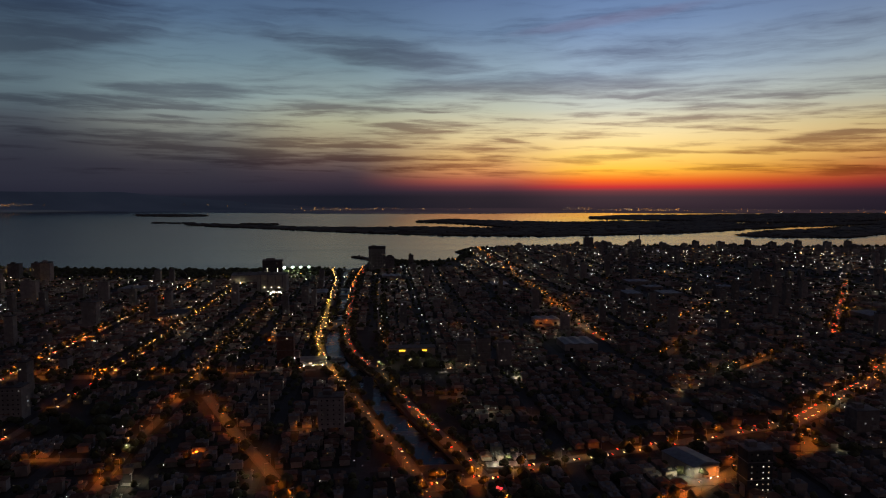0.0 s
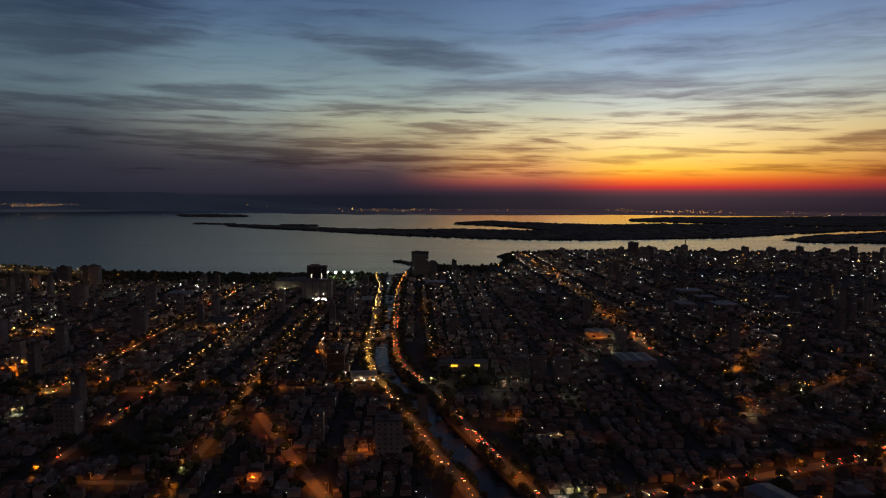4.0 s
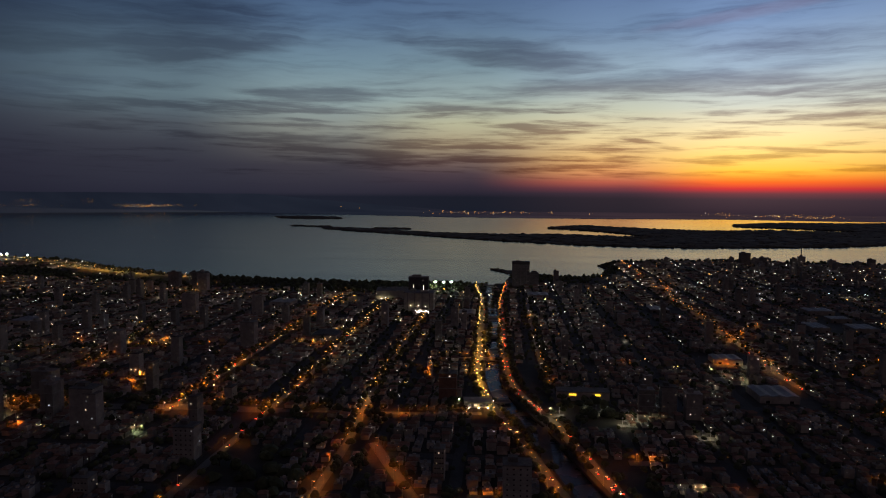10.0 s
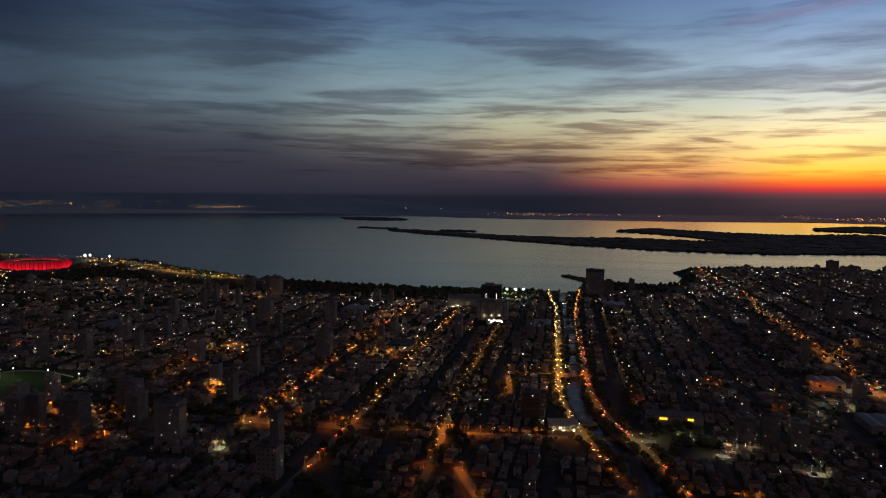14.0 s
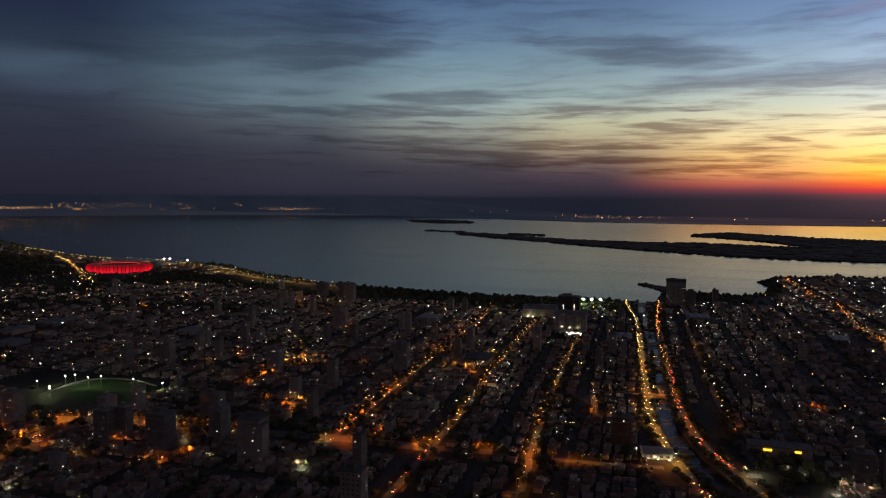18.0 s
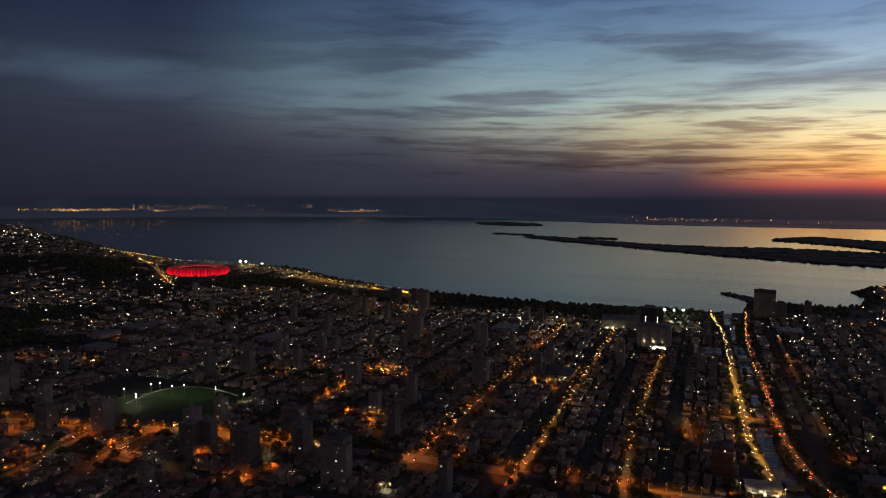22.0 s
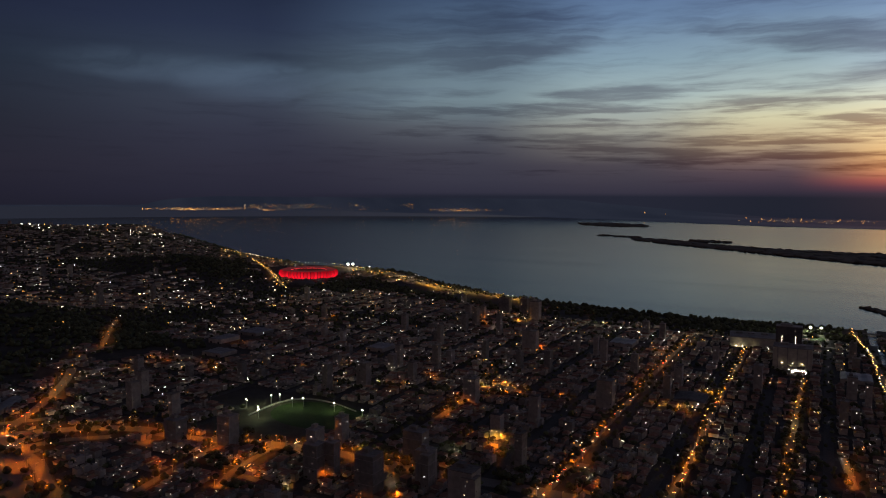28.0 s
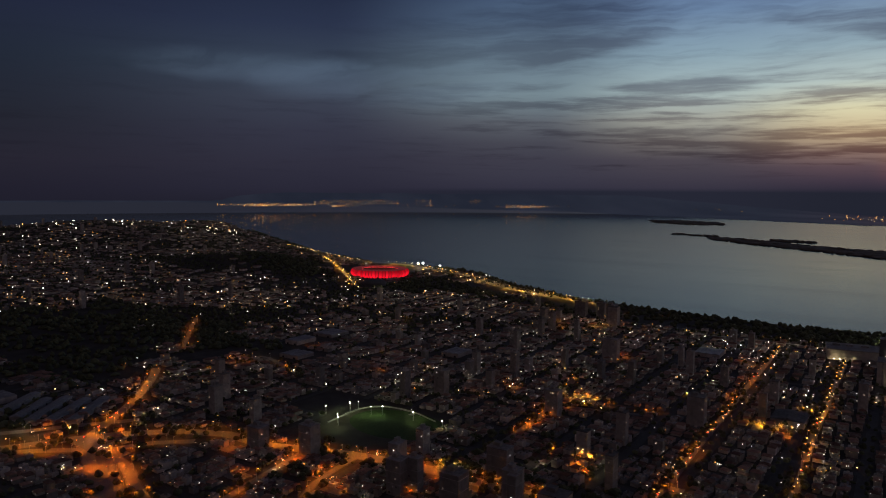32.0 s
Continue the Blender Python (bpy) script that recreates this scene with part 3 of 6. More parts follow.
street("long_street", 6, 19, 0.95, (-245, 1040), (-232, 880), (-220, 716), (-205, 594), (-195, 515), (-190, 451), (-186, 405), (-178, 350))
street("market_street", 6.5, 17, 1.0, (-330, 1160), (-314, 967), (-302, 821), (-291, 729), (-284, 640), (-279, 562), (-275, 500), (-271, 440), (-268, 390))
street("west_street", 6, 20, 0.85, (-419, 1200), (-400, 983), (-386, 834), (-376, 724), (-366, 629), (-360, 560))
street("square_street", 7, 18, 0.8, (-270, 577), (-221, 584), (-201, 586), (-149, 592), (-110, 600))
street("ring_road", 19, 9, 0.75, (-900, 260), (-850, 345), (-826, 395), (-804, 430), (-764, 472), (-729, 491), (-677, 497), (-642, 512), (-613, 525), (-567, 539), (-519, 548), (-482, 551), (-440, 556), (-366, 570), (-270, 577))
street("ring_branch", 13, 13, 0.7, (-815, 401), (-854, 447), (-900, 494), (-955, 542), (-1005, 578))
street("ring_south", 32, 14, 0.7, (-812, 405), (-770, 390), (-737, 378), (-690, 360), (-640, 330))
street("hill_street", 8, 24, 0.8, (-1262, 796), (-1170, 726), (-1080, 661))
street("curved_street", 8, 22, 0.8, (-920, 590), (-945, 615), (-963, 651), (-955, 700), (-895, 689), (-840, 670))
street("short_street", 8, 18, 0.85, (-610, 405), (-620, 435), (-630, 475), (-640, 510))
street("middle_street", 8, 24, 0.7, (-510, 600), (-518, 640), (-531, 727), (-557, 822), (-580, 900))
street("lake_drive", 13, 9, 1, (-2304, 1835), (-2035, 1760), (-1756, 1660), (-1585, 1675), (-1470, 1655), (-1380, 1618), (-1295, 1592), (-1189, 1532), (-1084, 1473), (-1000, 1436), (-937, 1419), (-859, 1402), (-760, 1385))
street("arena_road", 13, 15, 0.95, (-1960, 1690), (-1897, 1645), (-1820, 1595), (-1720, 1532), (-1587, 1441), (-1456, 1347), (-1339, 1259))
street("park_road", 9, 22, 0.95, (-760, 1215), (-672, 1218), (-563, 1225), (-479, 1240), (-330, 1250), (-215, 1245))
street("east_street", 11, 20, 0.85, (422, 756), (464, 827), (556, 978), (673, 1175))
street("hospital_street", 8, 18, 0.8, (200, 640), (232, 690), (265, 745), (300, 800))
street("bridge_street", 8, 12, 0.95, (-190, 789), (-160, 788), (-120, 789), (-90, 790))
street("yard_lane", 6, 14, 0.9, (-185, 770), (-178, 735), (-172, 700))
street("upper_street", 8, 24, 0.4, (-700, 690), (-640, 735), (-540, 760), (-450, 790))
street("bay_fork", 7, 15, 0.9, (144, 925), (173, 978), (216, 1060))
street("ridge_street", 6, 17, 0.85, (225, 575), (250, 598), (286, 629), (320, 663), (347, 690))
street("slope_street", 6, 18, 0.8, (225, 765), (235, 784), (260, 826), (289, 852), (336, 915), (373, 962))
street("cross_lane", 6, 26, 0.6, (-240, 392), (-208, 393), (-186, 395))
street("lower_street", 7, 16, 0.9, (-565, 440), (-582, 470), (-590, 500), (-595, 530))
street("ring_west_north", 13, 14, 0.7, (-935, 300), (-884, 372), (-862, 412), (-838, 449), (-826, 470))
street("ring_west_south", 13, 14, 0.7, (-850, 300), (-830, 351), (-797, 383), (-775, 402), (-760, 436), (-735, 462))
street("ring_south_east", 13, 14, 0.7, (-772, 400), (-725, 394), (-684, 379), (-643, 367))
WIDE = [ROADS[n][0] for n in ("cross_avenue", "ring_road", "ring_branch", "ring_south", "east_street", "ring_west_north", "ring_west_south", "ring_south_east", "cross_avenue_east")]
LINES = [AVENUE_L, AVENUE_R, CANAL] + [r[0] for r in ROADS.values()]
HILLS = ((-1900, 1330, 260, 200, 34), (-2750, 1650, 600, 380, 38), (-3500, 1650, 600, 600, 62), (-3300, 2200, 260, 180, 30), (-2000, 600, 500, 420, 26), (900, 1500, 500, 300, 12))
EYE_MID = Vector((-85, 60, 190))


def hills(x, y):
    z = 0.0
    for hx, hy, sx, sy, h in HILLS:
        z = z + h * np.exp(-((x - hx) / sx) ** 2 - ((y - hy) / sy) ** 2)
    return np.maximum(z - 0.6, 0.0)


def far(x, y, z=0.0):
    """Draws what lies past 6.7 km nearer along the line of sight, onto rising ground at the edge of sight."""
    side = min(1.0, max(0.0, (math.degrees(math.atan2(-x, y)) + 5) / 30))
    eye = Vector((-22, 25, 166)).lerp(Vector((-124, 101, 211)), side)
    d = math.hypot(x - eye.x, y - eye.y)
    if d <= 6700:
        return (x, y, z)
    k = (6700 + 200 * (d - 6700) / (d - 3700)) / d
    return (eye.x + (x - eye.x) * k, eye.y + (y - eye.y) * k, eye.z + (z - eye.z) * k)


def coast(line, rough, step, seed):
    """A shoreline with small bays."""
    out = []
    for x, y in dense(line, step):
        n = noise.noise(Vector((x * 0.011, y * 0.011, seed))) + 0.5 * noise.noise(Vector((x * 0.03, y * 0.03, seed)))
        m = noise.noise(Vector((x * 0.011 + 50, y * 0.011, seed))) + 0.5 * noise.noise(Vector((x * 0.03 + 50, y * 0.03, seed)))
        out.append((x + rough * n, y + rough * m))
    return out


def slab(name, outline, top, bottom, material, **tags):
    """A level piece of land with a sheer edge."""
    bm = bmesh.new()
    vs = [bm.verts.new(far(x, y, top)) for x, y in outline]
    es = [bm.edges.new((a, b)) for a, b in zip(vs, vs[1:] + vs[:1])]
    bmesh.ops.triangle_fill(bm, edges=es, use_beauty=True, use_dissolve=False, normal=(0, 0, 1))
    low = [bm.verts.new(far(x, y, bottom)) for x, y in outline]
    for i in range(len(vs)):
        j = (i + 1) % len(vs)
        bm.faces.new((vs[i], low[i], low[j], vs[j]))
    bmesh.ops.recalc_face_normals(bm, faces=bm.faces)
    me = bpy.data.meshes.new(name)
    bm.to_mesh(me)
    bm.free()
    me.materials.append(material)
    return tagged(new(name, me), **tags)


class Field:
    """A measure over the plan, kept on a 10 m grid and read between its points."""

    def __init__(self, fn):
        self.x, self.y = np.arange(-4100, 2000, 10.0), np.arange(-400, 2600, 10.0)
        gx, gy = np.meshgrid(self.x, self.y)
        self.z = fn(gx, gy)

    def __call__(self, x, y):
        u, v = min(max((x + 4100) / 10, 0), len(self.x) - 2), min(max((y + 400) / 10, 0), len(self.y) - 2)
        i, j = int(v), int(u)
        a, b = v - i, u - j
        z = self.z
        return float((1 - a) * ((1 - b) * z[i, j] + b * z[i, j + 1]) + a * ((1 - b) * z[i + 1, j] + b * z[i + 1, j + 1]))


shore_gap = Field(lambda x, y: gap_to([SHORE, SHORE_N], x, y))
line_gap = Field(lambda x, y: gap_to(LINES, x, y))
wide_gap = Field(lambda x, y: gap_to(WIDE, x, y))
canal_gap = Field(lambda x, y: gap_to(LINES[:3], x, y))
hill_height = Field(hills)


def on_land(x, y):
    return max(LAND, LAND - 0.8 + (hill_height(x, y) + 0.81) * min(shore_gap(x, y) / 160, 1.0))


# ---- water and land ----
s = Soup()
rings = [1, 600, 2000, 4000, 7200]
N = 96
ringed = [(EYE_MID.x + r * math.cos(2 * math.pi * i / N), EYE_MID.y + r * math.sin(2 * math.pi * i / N), 0.0) for r in rings for i in range(N)]
s.add(ringed, [(q * N + i, (q + 1) * N + i, (q + 1) * N + (i + 1) % N, q * N + (i + 1) % N) for q in range(len(rings) - 1) for i in range(N)])
thing("water", s, WATER, "wide calm lake reflecting the dusk sky", "lake", kind="structure")

def canal_bank(side):
    """The bank line: the channel narrows towards the lake."""
    near, far_off = shifted(CANAL, side * 9.0), shifted(CANAL, side * 6.8)
    return [(a[0] + (b[0] - a[0]) * k, a[1] + (b[1] - a[1]) * k) for a, b in zip(near, far_off) for k in (min(max((a[1] - 560) / 160, 0), 1),)]


bank_l, bank_r = canal_bank(-1), canal_bank(1)  # the line runs south: its left hand is east
outline = coast(SHORE, 14, 25, 1.0) + bank_l + bank_r[::-1] + coast(SHORE_N, 12, 25, 2.0)
outline += [(3700, 1500), (3600, -800), (1200, -1500), (-1500, -1500), (-3700, -900), (-4300, 300), (-4250, 1400), (-3900, 2100)]
slab("ground", outline, LAND, -1.0, GROUND, label="dark city ground between streets and houses", category="ground", kind="structure")

s = Soup()
gx, gy = np.arange(-4000, 2200, 60.0), np.arange(-300, 2400, 60.0)
X, Y = np.meshgrid(gx, gy)
ok = inside(outline, X, Y)
Z = LAND - 0.8 + (hills(X, Y) + 0.81) * np.clip(gap_to([SHORE, SHORE_N], X, Y) / 160, 0, 1)
Z[~ok] = LAND - 3
keep = hills(X, Y) > 0.02
n = len(gx)
faces = []
for i in range(len(gy) - 1):
    for j in range(n - 1):
        if keep[i:i + 2, j:j + 2].any() and ok[i:i + 2, j:j + 2].all():
            faces.append((i * n + j, i * n + j + 1, (i + 1) * n + j + 1, (i + 1) * n + j))
s.add([tuple(p) for p in np.stack([X.ravel(), Y.ravel(), Z.ravel()], 1)], faces)
thing("hillside", s, GROUND, "low dark hills rising behind the city", "hill", kind="structure")


dry = Field(lambda x, y: inside(outline, x, y).astype(float))

# islands and far shore
ISLANDS = {}


def island(name, *line):
    ISLANDS[name] = list(line)


island("long_island", (-1290, 3560), (-1080, 3500), (-780, 3260), (-565, 3180), (-362, 3165), (-112, 3200), (138, 3120), (330, 3075), (210, 3420), (46, 3620), (-138, 3790), (-138, 3900), (53, 4150), (355, 3840), (634, 3700), (982, 3860), (1180, 3760), (1420, 3720), (1700, 3500), (2300, 3750), (2900, 4000), (2400, 3600), (1581, 3214), (1205, 2930), (891, 2690), (548, 2585), (333, 2520), (33, 2560), (-179, 2670), (-415, 2830), (-743, 3060), (-987, 3225), (-1231, 3420))
island("back_island", (947, 4540), (1233, 4850), (1858, 4950), (2579, 5200), (3358, 5300), (3300, 4700), (2317, 3900), (1900, 3650), (1500, 3800), (1416, 3800), (1184, 4080), (884, 4260))
island("small_island", (-2212, 5100), (-2038, 5200), (-1734, 5100), (-1605, 4800), (-1790, 4680), (-2047, 4800))
island("east_island", (1098, 2600), (1281, 2800), (1625, 3020), (2150, 3400), (2700, 3600), (2500, 2900), (1693, 2680), (1392, 2420), (1198, 2440), (1076, 2480))
island("thin_island", (-1014, 3545), (-921, 3571), (-819, 3520), (-812, 3480), (-887, 3468), (-981, 3480))
island("tip_islet", (-1540, 3690), (-1476, 3710), (-1440, 3690), (-1470, 3660))
island("islet", (-1420, 3640), (-1340, 3690), (-1270, 3650), (-1310, 3600))
for name, line in ISLANDS.items():
    slab("ground_" + name, coast(line + line[:1], 22, 40, len(name) * 1.0)[:-1], 1.2, -1.0, GROUND, label="low dark wooded island in the lake", category="island", kind="structure")
spit = [(-222, 1706), (-205, 1713), (-176, 1682), (-146, 1640), (-120, 1590), (-150, 1570), (-165, 1605), (-194, 1666)]
slab("ground_spit", coast(spit + spit[:1], 4, 12, 3.0)[:-1], 1.0, -1.0, GROUND, label="narrow dark spit of land at the canal mouth", category="spit", kind="structure")

FAR_SHORE = [(-13500, 900), (-13200, 3000), (-12200, 5200), (-10800, 6500), (-10100, 6780), (-8760, 6990), (-7180, 7080), (-5356, 6600), (-4556, 6460), (-3654, 6500), (-2867, 6080), (-1661, 5690), (-919, 5430), (-149, 5500), (1147, 5600), (2600, 5450), (4200, 5000), (5200, 3500), (5200, 1000)]
s = Soup()
line = coast(FAR_SHORE, 60, 120, 9.0)
for x, y in line:
    dx, dy = x - EYE_MID.x, y - EYE_MID.y
    d = math.hypot(dx, dy)
    for q, up in ((d, -1.0), (d + 1, 0.0), (d + 3, 6.0), (d * 1.12, 9.0), (d * 1.5, 12.0), (d * 2.2, 20.0), (d * 4.0, 40.0)):
        ends = min(1.0, max(0.0, (x + 10150) / 1500))
        up *= ends if up > 0 else 1.0
        q = d + (q - d) * (0.05 + 0.95 * ends)
        up *= 1 + 0.7 * noise.noise(Vector((x * 0.0012, y * 0.0012, q * 0.0004)))
        p = far(EYE_MID.x + dx * q / d, EYE_MID.y + dy * q / d, up)
        low = min(1.0, max(0.0, (math.degrees(math.atan2(-dx, dy)) - 8) / 16))  # kept level towards the afterglow, clear of the sky's reflection in the lake
        p = (p[0], p[1], min(p[2], 12.0) + (p[2] - min(p[2], 12.0)) * low)
        s.v.append((p[0], p[1], -1.0) if q == d else p)
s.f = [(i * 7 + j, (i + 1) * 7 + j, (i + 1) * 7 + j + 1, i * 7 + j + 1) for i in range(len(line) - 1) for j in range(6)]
s.k = [1, 0, 0, 0, 0, 0] * (len(line) - 1)  # the first band, up to the shore, glows in painted water colours
thing("backdrop", s, (FAR_LAND, FAR_WATER_GLOW), "glowing backdrop of dim hazy lowland and water along the far shore", "far shore", kind="structure")

# ---- roads and canal ----
s = Soup()
s.strip(CANAL, 24, 0.5)
thing("water_canal", s, CANAL_WATER, "shallow murky canal between sloping banks", "canal", kind="structure")
for name, line in (("avenue_west", AVENUE_L), ("avenue_east", AVENUE_R)):
    s = Soup()
    s.strip(line, 9, LAND + 0.225, 1)
    s.strip(line, 6.6, LAND + 0.43, 0)
    thing("road_" + name, s, (ASPHALT, KERB), "lit asphalt avenue along the canal", "road", kind="structure")
for rank, (name, (line, width, step, lit)) in enumerate(ROADS.items()):
    s = Soup()
    s.strip(line, width + 2.2, 0.06 + 0.005 * rank, 1, height=on_land)
    s.strip(line, width, 0.24 + 0.005 * rank, 0, height=on_land)
    thing("road_" + name, s, (ASPHALT, KERB), "asphalt street under orange lamps", "road", kind="structure")

s = Soup()
s.strip([p for p in shifted(ROADS["lake_drive"][0], 15.0) if p[0] > -1900], 20, 0.02, height=on_land)
thing("pavement_promenade", s, CONCRETE, "pale paved promenade along the lake shore", "promenade", kind="structure")

# ---- street lamps ----
s = Soup()
s.box(0, 0, 0, 0.35, 0.35, 0.5)
s.box(0, 0, 0.5, 0.18, 0.18, 7.6)
POLE = s.mesh("pole", STEEL)
s = Soup()
s.box(0.9, 0, 8.0, 1.9, 0.14, 0.14, floor=True)
ARM = s.mesh("arm", STEEL)
s = Soup()
rim = [(a, b) for b in (-0.5, 0.5) for a in (1.05, 2.75)]
lip = [(a, b) for b in (-0.44, 0.44) for a in (1.11, 2.69)]
s.add([(*p, 7.8) for p in rim] + [(a * 0.96 + 0.07, b * 0.8, 8.22) for a, b in rim] + [(*p, 7.8) for p in lip] + [(*p, 8.0) for p in lip],
      [(0, 1, 5, 4), (1, 3, 7, 5), (3, 2, 6, 7), (2, 0, 4, 6), (4, 5, 7, 6), (0, 8, 9, 1), (1, 9, 11, 3), (3, 11, 10, 2), (2, 10, 8, 0), (8, 12, 13, 9), (9, 13, 15, 11), (11, 15, 14, 10), (10, 14, 12, 8), (12, 14, 15, 13)])
HOOD = s.mesh("hood", STEEL)


def bulb(material, name, z):
    s = Soup()
    s.down(1.9, 0, z, 1.4, 0.74)
    return s.mesh(name, material)


# most heads hide the glass in the hood, some show its edge
def lens(material, name):
    s = Soup()
    s.box(1.9, 0, 7.55, 0.7, 0.5, 0.26, floor=True)
    return s.mesh(name, material)


BULB_O, BULB_W = bulb(SODIUM, "bulb", 7.89), bulb(WHITE_LAMP, "bulb_white", 7.89)
DROP_O, DROP_W, DROP_Y = lens(LENS_O, "lens"), lens(LENS_W, "lens_white"), lens(LENS_Y, "lens_amber")


for me in (POLE, ARM, HOOD, BULB_O, BULB_W, DROP_O, DROP_W, DROP_Y):
    me.transform(Matrix.Scale(0.75, 4))


BULB_A = bulb(AMBER_LAMP, "bulb_amber", 7.89)
BULB_A.transform(Matrix.Scale(0.75, 4))


def street_lamp(x, y, z, turn, orange=True, amber=False, yellow=False):
    ob = holder("street_lamp", x, y, z, turn, label="tall steel street lamp with a glowing %s head" % ("orange" if orange else "white"), category="street lamp", group="street lamps")
    part("pole", POLE, None, ob)
    part("arm", ARM, None, ob)
    hood = part("hood", HOOD, None, ob)
    part("bulb", BULB_A if amber else BULB_O if orange else BULB_W, None, hood, "glowing lamp glass")
    if yellow or rng.random() < 0.4:
        part("lens", DROP_Y if yellow and orange else DROP_O if orange else DROP_W, None, hood, "glowing drop lens")
    return ob


def along(line, step):
    """Places and directions at even steps along a line."""
    out, left = [], step / 2
    for a, b in zip(line, line[1:]):
        d = math.dist(a, b)
        while left <= d:
            u = left / d
            out.append((a[0] + (b[0] - a[0]) * u, a[1] + (b[1] - a[1]) * u, math.atan2(b[1] - a[1], b[0] - a[0])))
            left += step
        left -= d
    return out


lamp_soup = Soup()
lamp_count = 0
LAMP_ROWS = [(AVENUE_L, 7.5, 12, 1.0), (AVENUE_R, 7.5, 13, 0.9)] + list(ROADS.values())
for line, width, step, lit in LAMP_ROWS:
    for n, (x, y, a) in enumerate(along(line, step * (0.62 if line not in (AVENUE_L, AVENUE_R) else 1.0))):
        if rng.random() > lit * (0.25 if line is ROADS["ring_road"][0] and x > -430 or line is ROADS["market_street"][0] and y < 560 else 1.0) or y < 250 or not -3600 < x < 700:
            continue
        side = -1 if line in (AVENUE_L, AVENUE_R) or n % 2 else 1
        x, y = x + rng.uniform(-1.5, 1.5), y + rng.uniform(-2.5, 2.5)
        px, py = x - side * math.sin(a) * (width / 2 + 0.8), y + side * math.cos(a) * (width / 2 + 0.8)
        turn = a - side * math.pi / 2
        z = on_land(px, py)
        orange = rng.random() < (0.55 if line is ROADS["lake_drive"][0] else 0.25 if line is ROADS["park_road"][0] else 0.6 if line is ROADS["third_street"][0] else 0.93)
        if lamp_count < 150 and math.hypot(px + 85, py - 60) < 900:
            street_lamp(px, py, z, turn, orange, line is AVENUE_L and py > 600, yellow=line in (AVENUE_L, AVENUE_R, ROADS["long_street"][0]))
            lamp_count += 1
        else:
            c, q = math.cos(turn), math.sin(turn)
            shore_side = line is ROADS["lake_drive"][0] or line is ROADS["park_road"][0]
            canal_row = line in (AVENUE_L, AVENUE_R)
            vivid = line is ROADS["long_street"][0] or line is ROADS["market_street"][0] and rng.random() < 0.6
            bright = line is AVENUE_L or line is ROADS["lake_drive"][0] or line is ROADS["arena_road"][0]
            up = 8.5 if shore_side else 6.0
            lamp_soup.box(px, py, z, 0.18, 0.18, up, 0, 0)
            lamp_soup.box(px + 1.0 * c, py + 1.0 * q, z + up, 2.1, 0.7, 0.15, turn, 0, floor=True)
            for n2 in (-1, 1):
                lamp_soup.box(px + 1.4 * c - n2 * q * 0.36, py + 1.4 * q + n2 * c * 0.36, z + up - 0.16, 1.4, 0.05, 0.16, turn, 0, floor=True)
                lamp_soup.box(px + (1.4 + n2 * 0.68) * c, py + (1.4 + n2 * 0.68) * q, z + up - 0.16, 0.05, 0.7, 0.16, turn, 0, floor=True)
            lamp_soup.down(px + 1.4 * c, py + 1.4 * q, z + up - 0.09, 1.3, 0.5, turn, 5 if bright else 1 if orange else 2)
            if shore_side or canal_row or vivid or rng.random() < (0.3 if line in WIDE[1:3] + WIDE[3:4] + WIDE[5:8] else 0.75):
                k = (0.45 + math.hypot(px + 85, py - 60) / 2600) * rng.uniform(0.5, 1.1) * (1.5 if canal_row else 0.6 if shore_side else 1.0)
                lamp_soup.box(px + 1.4 * c, py + 1.4 * q, z + up - 0.1 - 0.5 * k, k, k, 0.5 * k, turn, 6 if (bright or vivid) and orange else 3 if orange else 4, floor=True)
thing("distant_street_lamps", lamp_soup, (STEEL, SODIUM, WHITE_LAMP, LENS_O, LENS_W, AMBER_LAMP, LENS_Y), "rows of glowing street lamps across the city", "street lamps", kind="stuff")

# ---- the fabric of houses ----
TURN = radians(5)
C5, S5 = math.cos(TURN), math.sin(TURN)


def grid(u, v):
    return u * C5 - v * S5, u * S5 + v * C5


PARKS = [  # dark woods and parks: centre, half sizes
    (-640, 1340, 420, 75), (-1780, 1400, 170, 120), (-1130, 1420, 230, 80), (-1270, 570, 270, 150), (-1330, 760, 200, 60), (-1130, 740, 150, 50), (-640, 615, 85, 75), (-1530, 1530, 130, 120), (-330, 1330, 120, 60), (-1000, 330, 110, 100), (-1610, 1335, 120, 70), (-1240, 1320, 110, 50), (-70, 1510, 80, 60),
    (-40, 620, 45, 28), (-235, 455, 26, 40),
]


def in_park(x, y):
    hit = np.zeros(np.shape(x), bool)
    for cx, cy, ax, ay in PARKS:
        wob = 0.45 * np.sin(x * 0.021 + cy) * np.cos(y * 0.027 + cx) + 0.3 * np.sin(x * 0.05 + y * 0.043)
        hit |= ((x - cx) / ax) ** 2 + ((y - cy) / ay) ** 2 < 1 + wob
    return hit


